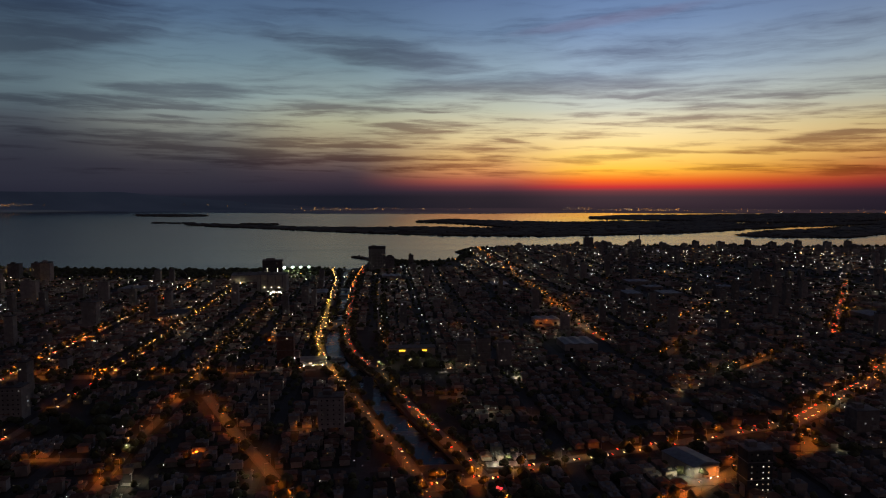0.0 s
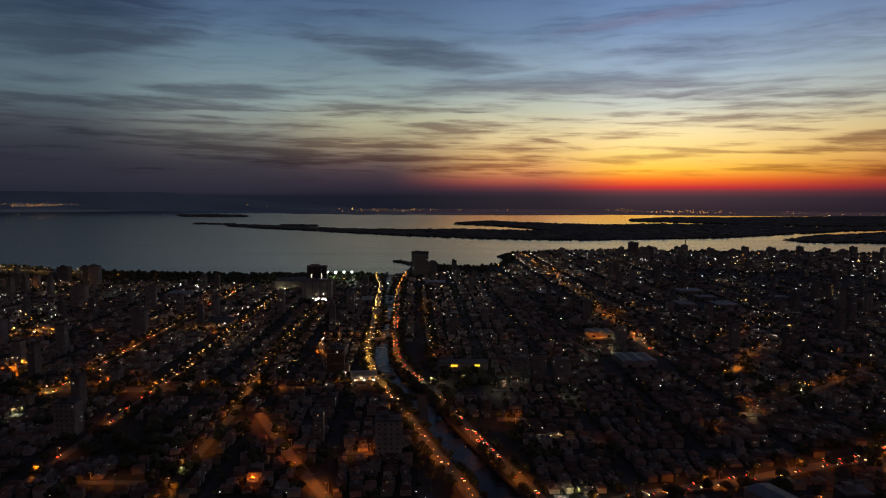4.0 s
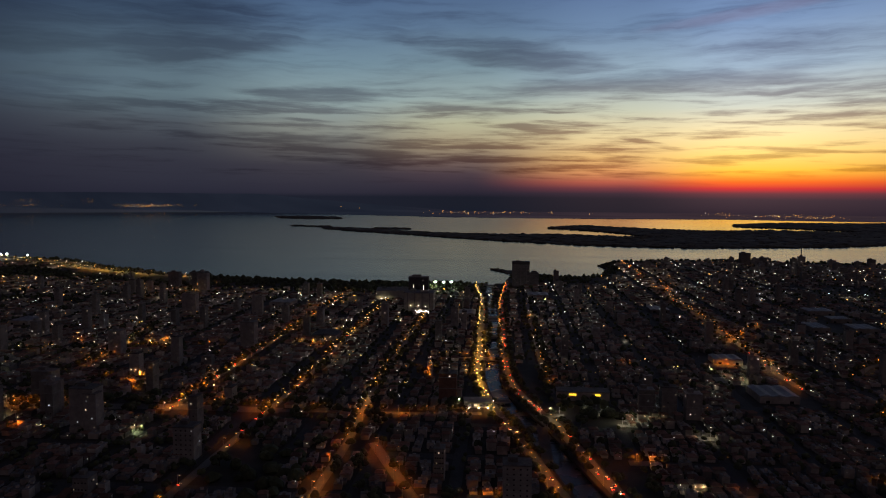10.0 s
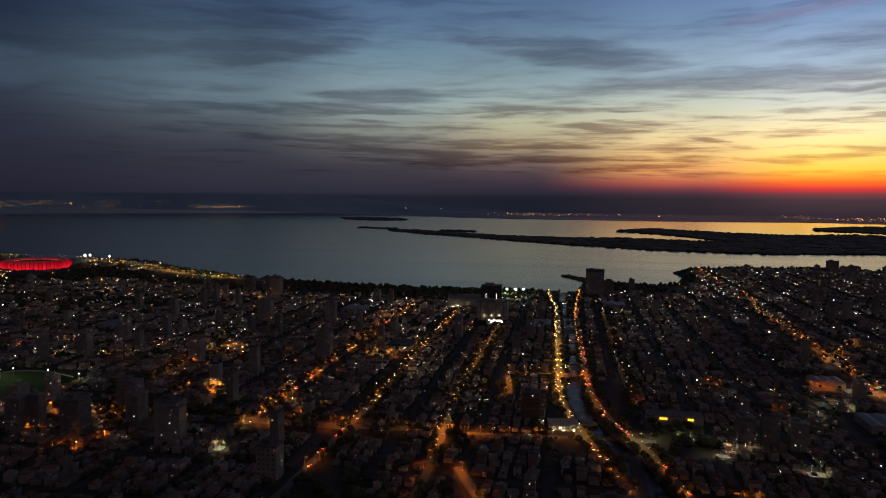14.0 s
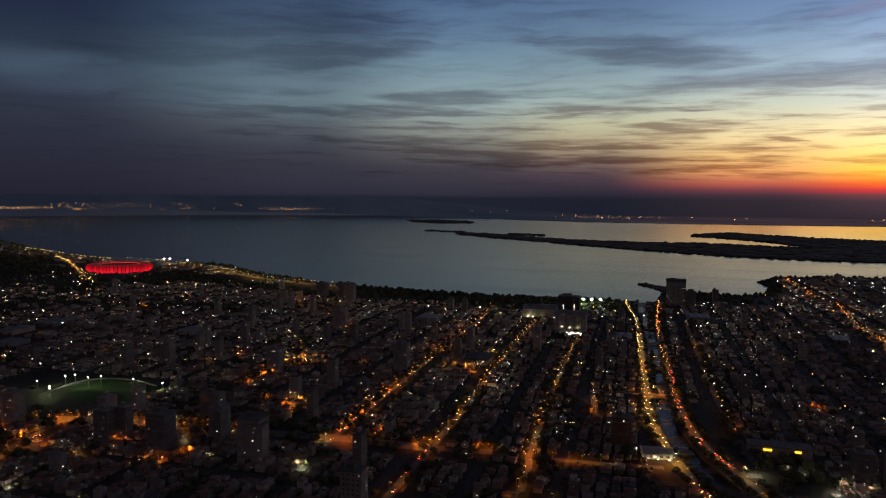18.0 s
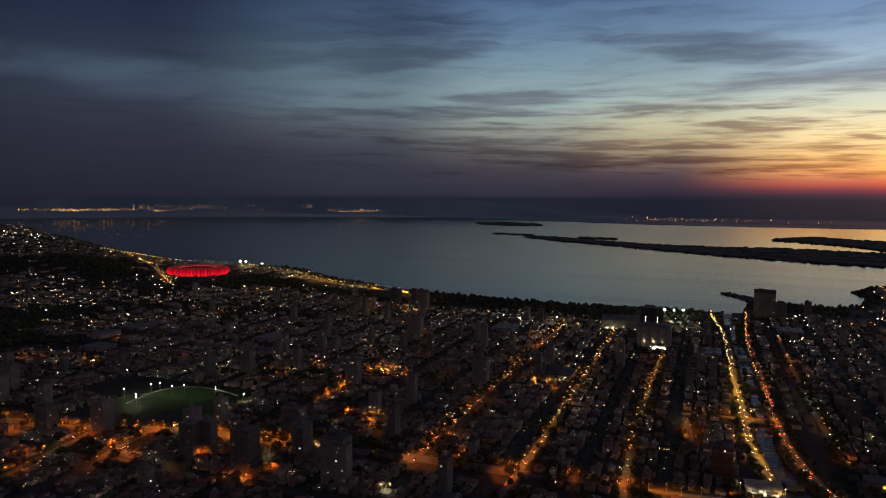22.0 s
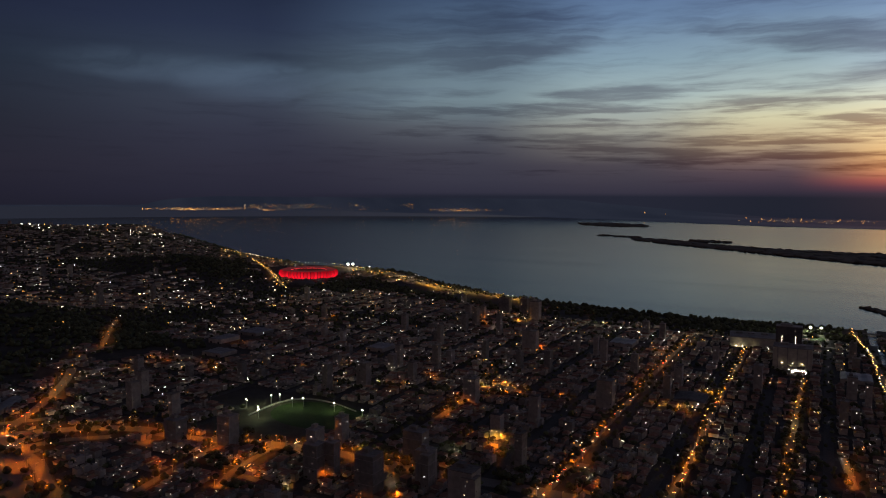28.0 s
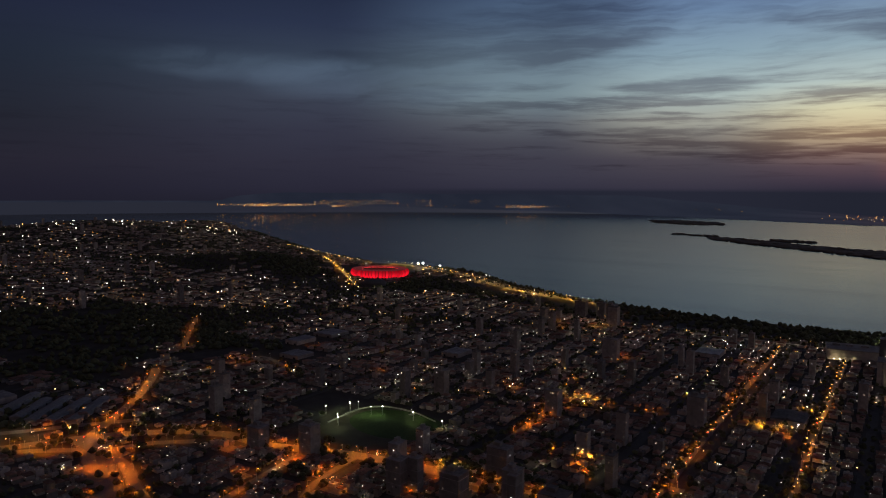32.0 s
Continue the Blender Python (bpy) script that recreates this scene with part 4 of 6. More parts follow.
blocks = Soup()
dots = Soup()
hill_dots = Soup()
bright_dots = Soup()
street_dots = Soup()
side_streets = Soup()
side_lamps = Soup()
near_houses, tower_spots, tree_spots, garden, hall_spots = [], [], [], [], []
U, V = np.meshgrid(np.arange(-4100, 1700, 58.0), np.arange(150, 2500, 66.0))
for u, v in zip(U.ravel(), V.ravel()):
    x, y = grid(u, v)
    d = math.hypot(x + 85, y - 60)
    bearing = math.degrees(math.atan2(-(x + 85), y - 60))
    if d > 4200 or not (-60 if d < 800 else -42) < bearing < 82:
        continue
    cx, cy = np.array([x]), np.array([y])
    if dry(x, y) < 0.9 or in_park(cx, cy)[0] or shore_gap(x, y) < 45:
        continue
    z = on_land(x, y)
    tall = noise.noise(Vector((x * 0.0025, y * 0.0025, 3.0)))
    if 620 < d < 1250 and not (-400 < x < -260 and 780 < y < 940) and line_gap(x, y) > 27 and len(hall_spots) < 48 and rng.random() < 0.13:
        hall_spots.append((x, y, z, rng.uniform(22, 38), rng.uniform(20, 40), rng.uniform(3.5, 6.0)))
        continue
    nx, ny = (5, 8) if d < 700 else (4, 7) if d < 1000 else (3, 5) if d < 1700 else (2, 3)
    for i in range(nx):
        for j in range(ny):
            px = u + (i + 0.5) * 46 / nx - 23 + rng.uniform(-1.5, 1.5)
            py = v + (j + 0.5) * 54 / ny - 27 + rng.uniform(-1.0, 1.0)
            hx, hy = grid(px, py)
            near = line_gap(hx, hy)
            if near < 7.2 or wide_gap(hx, hy) < 12.5 or canal_gap(hx, hy) < 7.5 or rng.random() < 0.06:
                if rng.random() < 0.35:
                    tree_spots.append((hx, hy, z))
                continue
            if hx < -480 and d > 1250 and noise.noise(Vector((hx * 0.0045, hy * 0.0045, 33.0))) > rng.uniform(-0.25, 0.45):
                tree_spots.append((hx, hy, on_land(hx, hy) - 0.5))
                continue
            sx, sy = rng.uniform(0.55, 1.0) * 46 / nx * 0.8, rng.uniform(0.65, 1.0) * 54 / ny
            h = rng.choice((1.8, 2.1, 2.3, 2.8, 3.4, 4.0, 6.0)) if d < 1700 else rng.uniform(2.0, 4.5)
            h = min(h, 3.4) if near < 18 else h
            zz = on_land(hx, hy) if d > 1500 else LAND
            way = TURN + 0.35 * noise.noise(Vector((hx * 0.004, hy * 0.004, 5.0))) + rng.uniform(-0.07, 0.07)
            flat = rng.random() < 0.45
            if rng.random() < (0.03 + max(tall, 0) * 0.075) * 18 / (nx * ny) and d > 300 and near > 20 and wide_gap(hx, hy) > 24 and not (-930 < hx < -690 and hy < 500) and not (-1560 < hx < -1150 and 1050 < hy) and not (hx > 60 and d < 700) and not (hx < -1000 and rng.random() < 0.75) and not (-330 < hx < -230 and 950 < hy):
                tower_spots.append((hx, hy, zz, rng.uniform(6, 10), rng.uniform(6.5, 11), rng.uniform(10, 32) * (0.75 if d < 500 else 1)))
                continue
            if d < 620 and rng.random() < 0.35 and len(near_houses) < 240:
                near_houses.append((hx, hy, zz, sx, sy, h, flat))
            else:
                blocks.box(hx, hy, zz - 1, sx, sy, h + 1, way, 0, 2 if flat else 0)
                if flat:
                    blocks.box(hx, hy, zz + h, sx * 0.3, sy * 0.3, 1.4, way, 0, 2)
                else:
                    blocks.roof(hx, hy, zz + h, sx, sy, rng.uniform(1.0, 1.9), way, 1)
            # porch lights and lit openings, mostly facing the camera, sized by distance from it
            lively = (3.0 if d < 700 else 2.3 if d < 900 else (1.15 if x < -450 else 1.7) if d < 1700 else 0.55 if d < 2400 else 0.3) * (0.8 if x > 60 and d > 900 else 1.0)
            lively *= min(max(0.75 + 2.2 * noise.noise(Vector((hx * 0.006, hy * 0.006, 8.0))), 0.08), 2.0)
            for _ in range(int(lively * 18 / (nx * ny) * (0.55 if nx * ny < 10 else 1.0) + rng.random())):
                side = rng.random()
                ox, oy = (rng.uniform(-0.4, 0.4) * sx, -sy / 2 - 0.3) if side < 0.6 else (sx / 2 + 0.3 if rng.random() < 0.5 else -sx / 2 - 0.3, rng.uniform(-0.4, 0.4) * sy)
                qx, qy = grid(px + ox, py + oy)
                r = max(d, 380) / 1253 * (0.36 if d < 900 else 0.42 if x > -450 else 0.38) * (0.55 + 0.9 * rng.random() ** 2)
                (dots if d < (1200 if x < -450 else 1750) or rng.random() < 0.35 else hill_dots).gem(qx, qy, zz + h * rng.uniform(0.55, 1.0) + 0.4, r)
    # side streets and their lamps
    if d < 1500:
        side_streets.box(*grid(u + 29, v), LAND - 0.2, 8, 66, 0.24, TURN)
        side_streets.box(*grid(u, v + 33), LAND - 0.2, 50, 8, 0.23, TURN)
    for _ in range(5 if x < -330 and d < 1900 else 3 if d < 1900 else 1):
        if rng.random() < 0.7 * min(max(0.8 + 1.6 * noise.noise(Vector((x * 0.005, y * 0.005, 8.0))), 0.2), 1.3):
            ux, vy = rng.choice(((rng.choice((-29, 29)), rng.uniform(-33, 33)), (rng.uniform(-29, 29), rng.choice((-33, 33)))))
            qx, qy = grid(u + ux, v + vy)
            if canal_gap(qx, qy) < 14 or line_gap(qx, qy) < 9:
                continue
            qz = on_land(qx, qy)
            if d < 2700 and rng.random() < (0.24 if x < -330 else 0.22 if x > 0 else 0.1 if d < 650 else 0.2):
                slot = 1 if rng.random() < (0.52 if x < -330 else 0.4) else 2
                side_lamps.box(qx, qy, qz, 0.16, 0.16, 5.5, 0, 0)
                side_lamps.box(qx, qy, qz + 5.5, 1.3, 1.0, 0.2, TURN, 0, floor=True)
                for n2 in (-1, 1):
                    side_lamps.box(*(Vector((qx, qy)) + n2 * 0.47 * Vector((-S5, C5))), qz + 5.3, 1.3, 0.06, 0.2, TURN, 0, floor=True)
                    side_lamps.box(*(Vector((qx, qy)) + n2 * 0.62 * Vector((C5, S5))), qz + 5.3, 0.06, 1.0, 0.2, TURN, 0, floor=True)
                side_lamps.down(qx, qy, qz + 5.4, 0.9, 0.6, TURN, slot)
                if rng.random() < 0.6:
                    k = max(d, 500) / 1253 * rng.uniform(0.4, 0.8)
                    side_lamps.box(qx, qy, qz + 5.3 - 0.5 * k, k, k, 0.5 * k, TURN, slot + 2, floor=True)
            else:
                street_dots.gem(qx, qy, qz + rng.uniform(5, 7), max(d, 450) / 1253 * 0.8 * (0.7 + 0.5 * rng.random()), 0.7)
    if 420 < d < 1800 and rng.random() < (0.3 if x < 0 else 0.26):
        bx, by = grid(u + rng.uniform(-25, 25), v + rng.uniform(-29, 29))
        for _ in range(rng.choice((1, 1, 2, 3, 5))):
            bx, by = bx + rng.uniform(-4, 4), by + rng.uniform(-2, 2)
            bright_dots.gem(bx, by, on_land(bx, by) + rng.uniform(4.5, 7), max(d, 500) / 1253 * rng.uniform(0.45, 0.95), 0.7)
    if d < 1900 or x < -900:
        leafy = (0.5 if d < 1900 else 0.9) + 1.3 * noise.noise(Vector((x * 0.007, y * 0.007, 21.0)))
        for _ in range(int(max(0.0, leafy) * (19 if d < 750 or d > 1900 else 11) + rng.random() * (5 if d < 750 else 3))):
            qx, qy = grid(u + rng.uniform(-29, 29), v + rng.uniform(-33, 33))
            if line_gap(qx, qy) > 8.5 and wide_gap(qx, qy) > 12 and canal_gap(qx, qy) > 7.5 and dry(qx, qy) > 0.9:
                garden.append((qx, qy, on_land(qx, qy)))
    if d < 1400:  # trees crowd over the side streets
        for _ in range(rng.choice((3, 5, 7))):
            qx, qy = grid(u + 29 + rng.choice((-3.2, 3.2)) + rng.uniform(-0.8, 0.8), v + rng.uniform(-33, 33))
            if line_gap(qx, qy) > 8.5 and wide_gap(qx, qy) > 12 and canal_gap(qx, qy) > 7.5 and dry(qx, qy) > 0.9:
                garden.append((qx, qy, on_land(qx, qy) + 0.6))
    if rng.random() < 0.5:
        tree_spots.append((*grid(u + rng.uniform(-27, 27), v + rng.choice((-30, 30))), z))
thing("road_side_streets", side_streets, DARK_ASPHALT, "dark side streets between the house blocks", "road", kind="structure")
thing("side_street_lamps", side_lamps, (STEEL, SODIUM, WHITE_LAMP, LENS_O, LENS_W), "small street lamps in the side streets", "street lamps", kind="stuff")
thing("city_houses", blocks, (PLASTER, TILE_ROOF, FLAT_ROOF), "dense dark low houses with tiled and flat roofs", "houses", kind="stuff")
thing("house_lights", dots, DOTS, "scattered small house lights", "lights", kind="stuff")
thing("shop_lights", bright_dots, BRIGHT_DOTS, "clusters of bright shop and yard lights", "lights", kind="stuff")
thing("hill_lights", hill_dots, FAR_DOTS, "scattered orange house lights on the far slopes", "lights", kind="stuff")
thing("side_street_lights", street_dots, DOTS, "scattered lamps in side streets", "lights", kind="stuff")

WIN_W, WIN_H = 0.9, 0.8
s = Soup()
s.box(0, -0.06, 0, WIN_W, 0.12, WIN_H, floor=True)
PANE_DARK = s.mesh("pane", DARK_GLASS)
PANE_LIT = PANE_DARK.copy()
PANE_LIT.materials.clear()
PANE_LIT.materials.append(LIT_PANE)


for hx, hy, zz, sx, sy, h, flat in near_houses:
    house = holder("house", hx, hy, zz, TURN, label="low plastered house with a %s roof" % ("flat dark" if flat else "clay tile"), category="house", group="city houses")
    s = Soup()
    s.box(0, 0, -0.5, sx, sy, h + 0.5)
    wall = part("wall", s, PLASTER, house)
    win = part("window", PANE_LIT if rng.random() < 0.4 else PANE_DARK, None, wall)
    win.matrix_basis = pose(rng.uniform(-0.3, 0.3) * sx, -sy / 2 - 0.01, h * 0.4)
    s = Soup()
    if flat:
        s.box(0, 0, h, sx + 0.3, sy + 0.3, 0.35)
        s.box(sx * 0.2, sy * 0.2, h + 0.35, sx * 0.3, sy * 0.25, 1.3)
        part("roof", s, FLAT_ROOF, house)
    else:
        s.roof(0, 0, h, sx, sy, rng.uniform(1.0, 1.9))
        part("roof", s, TILE_ROOF, house)

for hx, hy, zz, sx, sy, h in hall_spots:
    block = holder("commercial_hall", hx, hy, zz, TURN, label="wide low commercial hall with a pale sheet roof", category="hall", group="city halls")
    s = Soup()
    s.box(0, 0, -0.5, sx, sy, h + 0.5)
    part("wall", s, PLASTER, block)
    s = Soup()
    bays = 3
    for i in range(bays):
        s.roof((i - 1) * sx / bays, 0, h, sx / bays, sy, 1.4, 0, 0, 0.03, 0.0)
    part("roof", s, SHEET_ROOF, block)
    for u in (-0.3, 0.3):
        door = part("loading_door", PANE_DARK, None, block)
        door.matrix_basis = pose(u * sx, -sy / 2 - 0.01, 0.1) @ Matrix.Diagonal((3.4, 1, 2.8, 1))

# ---- towers ----
def tower(x, y, z, sx, sy, h, turn=TURN, lit=6, name="apartment_tower", label="dark apartment tower with a few lit windows", wall=None):
    ob = holder(name, x, y, z, turn, label=label, category="tower", group="city towers")
    s = Soup()
    s.box(0, 0, -1, sx, sy, h + 1, 0, 0)
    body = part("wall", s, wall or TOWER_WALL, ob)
    s = Soup()
    s.box(0, 0, h, sx + 0.5, sy + 0.5, 0.7)
    s.box(-sx * 0.15, sy * 0.1, h + 0.7, sx * 0.35, sy * 0.4, 2.6)
    part("roof", s, FLAT_ROOF, ob)
    floors = max(2, int(h / 3))
    for k in range(1, floors):
        s = Soup()
        s.box(0, 0, k * h / floors, sx + 0.35, sy + 0.35, 0.3, floor=True)
        if k % 3 == 0 and math.hypot(x + 85, y - 60) < 800:
            part("floor_band", s, CONCRETE, ob)
    if math.hypot(x + 85, y - 60) < 480:
        for k in range(1, floors):
            for c in range(4):
                win = new("window", PANE_DARK)
                win.parent = body
                win.matrix_basis = pose((c - 1.5) * sx * 0.23, -sy / 2 - 0.012, k * h / floors + 0.9)
    for _ in range(lit):
        k = rng.randrange(floors)
        side = rng.choice((0, 0, 1, 2))
        u = rng.uniform(-0.42, 0.42)
        if side == 0:
            m = pose(u * sx, -sy / 2 - 0.01, k * h / floors + 0.9)
        elif side == 1:
            m = pose(sx / 2 + 0.01, u * sy, k * h / floors + 0.9, 0, 0, 90)
        else:
            m = pose(-sx / 2 - 0.01, u * sy, k * h / floors + 0.9, 0, 0, -90)
        win = new("window", PANE_LIT if rng.random() < 0.8 else PANE_DARK)
        win.parent = body
        win.matrix_basis = m
    return ob


tower_spots.sort(key=lambda q: math.hypot(q[0] + 85, q[1] - 60))
NEAR_TOWERS = 150
for spot in tower_spots[:NEAR_TOWERS]:
    tower(*spot, lit=6 if math.hypot(spot[0] + 85, spot[1] - 60) < 700 else 3)
skyline, skyline_lit = Soup(), Soup()
for x, y, z, sx, sy, h in tower_spots[NEAR_TOWERS:]:
    if y > 1500:
        sx, h = sx * 1.7, h * 0.6
    skyline.box(x, y, z - 1, sx, sy, h + 1, TURN, 0, 1)
    skyline.box(x - 0.1 * sx, y, z + h, sx * 0.4, sy * 0.4, 2.2, TURN, 0, 1)
    for _ in range(rng.choice((0, 1, 2, 3))):
        ox, oy = rng.uniform(-0.4, 0.4) * sx, -sy / 2 - 0.06
        skyline_lit.box(x + ox * C5 - oy * S5, y + ox * S5 + oy * C5, z + rng.uniform(0.1, 0.9) * h, 1.3, 0.1, 1.1, TURN, floor=True)
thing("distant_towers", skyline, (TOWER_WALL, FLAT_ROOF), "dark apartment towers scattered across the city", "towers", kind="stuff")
thing("distant_tower_windows", skyline_lit, LIT_PANE, "few lit windows in the far towers", "windows", kind="stuff")

# ---- trees ----
woods = Soup()
for x, y, z in garden:
    woods.clump(x, y, z + rng.uniform(0.5, 2.0), rng.uniform(1.3, 3.0), rng.uniform(1.8, 3.8), rng)
for x, y, z in tree_spots:
    for _ in range(2):
        woods.clump(x + rng.uniform(-2, 2), y + rng.uniform(-2, 2), z + 1.5, rng.uniform(2, 3.6), rng.uniform(3, 5.5), rng)
for cx, cy, ax, ay in PARKS:
    if (cx, cy) in ((-640, 615), (-1530, 1530)):
        continue
    for _ in range(int(ax * ay / 33)):
        a, q = rng.uniform(0, 6.2832), 1.3 * math.sqrt(rng.random())
        x, y = cx + ax * q * math.cos(a), cy + ay * q * math.sin(a)
        if not in_park(np.array([x]), np.array([y]))[0]:
            continue
        beyond = y - float(np.interp(x, *zip(*ROADS["lake_drive"][0])))  # no trees on the camera's side, so that the drive shows
        if -1500 < x < -760 and -70 < beyond < 16:
            continue
        if dry(x, y) > 0.9 and line_gap(x, y) > (34 if x < -1500 and y > 1380 else 11):
            woods.clump(x, y, on_land(x, y), rng.uniform(3, 6), rng.uniform(4, 8), rng)
for line in (SHORE, SHORE_N):
    for x, y, a in along(coast(line, 14 if line is SHORE else 12, 25, 1.0 if line is SHORE else 2.0), 6.0):
        if x > -3600 and x < 1500 and not (line is SHORE_N and y < 1540 and x < -150):
            off = rng.uniform(3, 26)
            if line_gap(x + off * math.sin(a), y - off * math.cos(a)) < (26 if x < -1450 else 12):
                continue
            woods.clump(x + off * math.sin(a), y - off * math.cos(a), LAND - 1, rng.uniform(3, 6), rng.uniform(4, 9), rng)
thing("park_trees", woods, LEAVES, "dark mass of park and shore trees", "trees", kind="stuff")
scrub = Soup()
for line in list(ISLANDS.values()) + [spit]:
    ring = line + line[:1]
    big = len(line) > 9 or line is spit
    step = 9 if line is spit else 16
    for x, y, a in along(ring, step):
        for _ in range(3):
            ox, oy = rng.uniform(-14, 14), rng.uniform(-14, 14)
            if line is spit:
                ox, oy = ox * 0.2, oy * 0.2
            if inside(line, np.array([x + ox]), np.array([y + oy]))[0]:
                q = far(x + ox, y + oy, 0.5)
                scrub.clump(*q, rng.uniform(6, 13) * (0.4 if line is spit else 1), rng.uniform(3, 8) * (0.5 if line is spit else 1), rng)
    xs, ys = [p[0] for p in line], [p[1] for p in line]
    for _ in range(0 if line is spit else int((max(xs) - min(xs)) * (max(ys) - min(ys)) / 1500)):
        x, y = rng.uniform(min(xs), max(xs)), rng.uniform(min(ys), max(ys))
        if inside(line, np.array([x]), np.array([y]))[0]:
            scrub.clump(*far(x, y, 0.5), rng.uniform(18, 34), rng.uniform(4, 8), rng)
thing("island_scrub", scrub, HAZED_SCRUB, "dark low trees on the lake islands", "trees", kind="stuff")

# ---- far towns ----
FAR_TOWNS = (  # heading from and to in degrees, distance from and to, count
    (49.0, 56.3, 9300, 10400, 190), (50.0, 55.5, 9200, 9700, 90), (42.5, 49.0, 9400, 13500, 120), (46.0, 47.6, 8700, 9200, 50), (36.0, 41.0, 10500, 14000, 45), (38.0, 42.0, 8600, 9400, 24), (28.8, 35.0, 8400, 9500, 110),
    (31.0, 34.0, 8500, 8800, 50), (4.6, 9.6, 5900, 6500, 70), (4.0, 12.0, 5900, 6700, 26), (-3.0, 5.0, 5900, 6500, 40), (-20.5, -11.0, 5900, 6500, 130), (-13.0, -10.0, 6200, 6900, 30), (-33.0, -19.0, 5800, 6700, 70), (12.0, 28.0, 6700, 9000, 14),
)
town_rng = random.Random(11)
s = Soup()
for a0, a1, d0, d1, count in FAR_TOWNS:
    knots = [town_rng.uniform(a0, a1) for _ in range(max(3, count // 9))]
    for _ in range(count):
        a = radians(min(max(town_rng.gauss(town_rng.choice(knots), (a1 - a0) * 0.1), a0), a1))
        d = town_rng.uniform(d0, d1)
        q = far(EYE_MID.x - d * math.sin(a), EYE_MID.y + d * math.cos(a), 8.0 + 16.0 * town_rng.random() ** 2)
        s.gem(*q, 1.8 + 2.4 * town_rng.random() ** 2, 0.8)
thing("far_town_lamps", s, FAR_DOTS, "twinkling orange and white town lights across the lake", "lights", kind="stuff")

# ---- trees along roads and canal ----
row_trees = Soup()
LEAFY = ("long_street", "third_street", "middle_street", "ring_road", "short_street", "upper_street")
leafy_lines = [ROADS[n][0] for n in LEAFY] + [AVENUE_L, AVENUE_R]
for line, width, step, chance in [(bank_l, 0, 6, 0.5), (bank_r, 0, 5, 0.62), (AVENUE_L, 6.6, 3.6, 0.85), (AVENUE_R, 6.6, 3.6, 0.85)] + [(r[0], r[1], 5.5 if n in LEAFY else 11, 0.75 if n in LEAFY else 0.5) for n, r in ROADS.items()]:
    for x, y, a in along(line, step):
        if y < 300 or y < 560 and rng.random() < 0.4 or line in (bank_l, bank_r) and y > 640 and rng.random() < 0.75 or rng.random() > chance or shore_gap(x, y) < 25:
            continue
        # the side away from the camera keeps more trees, so the roads show
        side = 1 if (-math.sin(a)) * (x + 85) + math.cos(a) * (y - 60) > 0 else -1
        side = side if rng.random() < (0.55 if line in leafy_lines else 0.82) else -side
        off = side * (width / 2 + rng.uniform(1.8, 4.5)) if width else (2.5 if line is bank_l else -2.5) * -1
        px, py = x - math.sin(a) * off, y + math.cos(a) * off
        if width and (line_gap(px, py) < width / 2 + 1.6 or gap_to([CANAL], px, py) < 9 or line not in (AVENUE_L, AVENUE_R) and canal_gap(px, py) < 8):
            continue
        z = on_land(px, py)
        row_trees.box(px, py, z - 0.5, 0.35, 0.35, 3.2, 0, 1)
        for _ in range(3):
            row_trees.clump(px + rng.uniform(-1.3, 1.3), py + rng.uniform(-1.3, 1.3), z + rng.uniform(1.8, 3.2), rng.uniform(1.6, 2.8), rng.uniform(2.0, 3.8), rng)
thing("street_trees", row_trees, (LEAVES, BARK), "dark leafy street trees along roads and canal", "trees", kind="stuff")


def tree(x, y, z, size):
    ob = holder("tree", x, y, z, rng.uniform(0, 6.28), label="dark broad-crowned city tree", category="tree", group="city trees")
    s = Soup()
    s.box(0, 0, -0.4, 0.6, 0.6, 1.8 * size)
    s.box(0.2, 0.1, 1.2 * size, 0.4, 0.4, 1.8 * size, 0.5)
    part("trunk", s, BARK, ob)
    s = Soup()
    for _ in range(13):
        a, q = rng.uniform(0, 6.28), math.sqrt(rng.random()) * 2.6 * size
        s.clump(q * math.cos(a), q * math.sin(a), size * rng.uniform(1.5, 3.2), size * rng.uniform(0.9, 1.6), size * rng.uniform(1.2, 2.2), rng)
    part("crown", s, LEAVES, ob)
    return ob


NEAR_TREES = [tree(0, 320, LAND, 1.6), tree(0, 322, LAND, 2.0), tree(0, 324, LAND, 1.3)]
count = 0
spots = [(rng.uniform(-700, 260), rng.uniform(320, 640)) for _ in range(900)]
for x, y in spots:
    if count < 90 and 9 < line_gap(x, y) < 22 and canal_gap(x, y) > 13:
        kind = NEAR_TREES[count % 3]
        if count < 3:
            kind.matrix_basis = pose(x, y, LAND)
        else:
            copy_thing(kind, pose(x, y, LAND, 0, 0, rng.uniform(0, 360)))
        count += 1

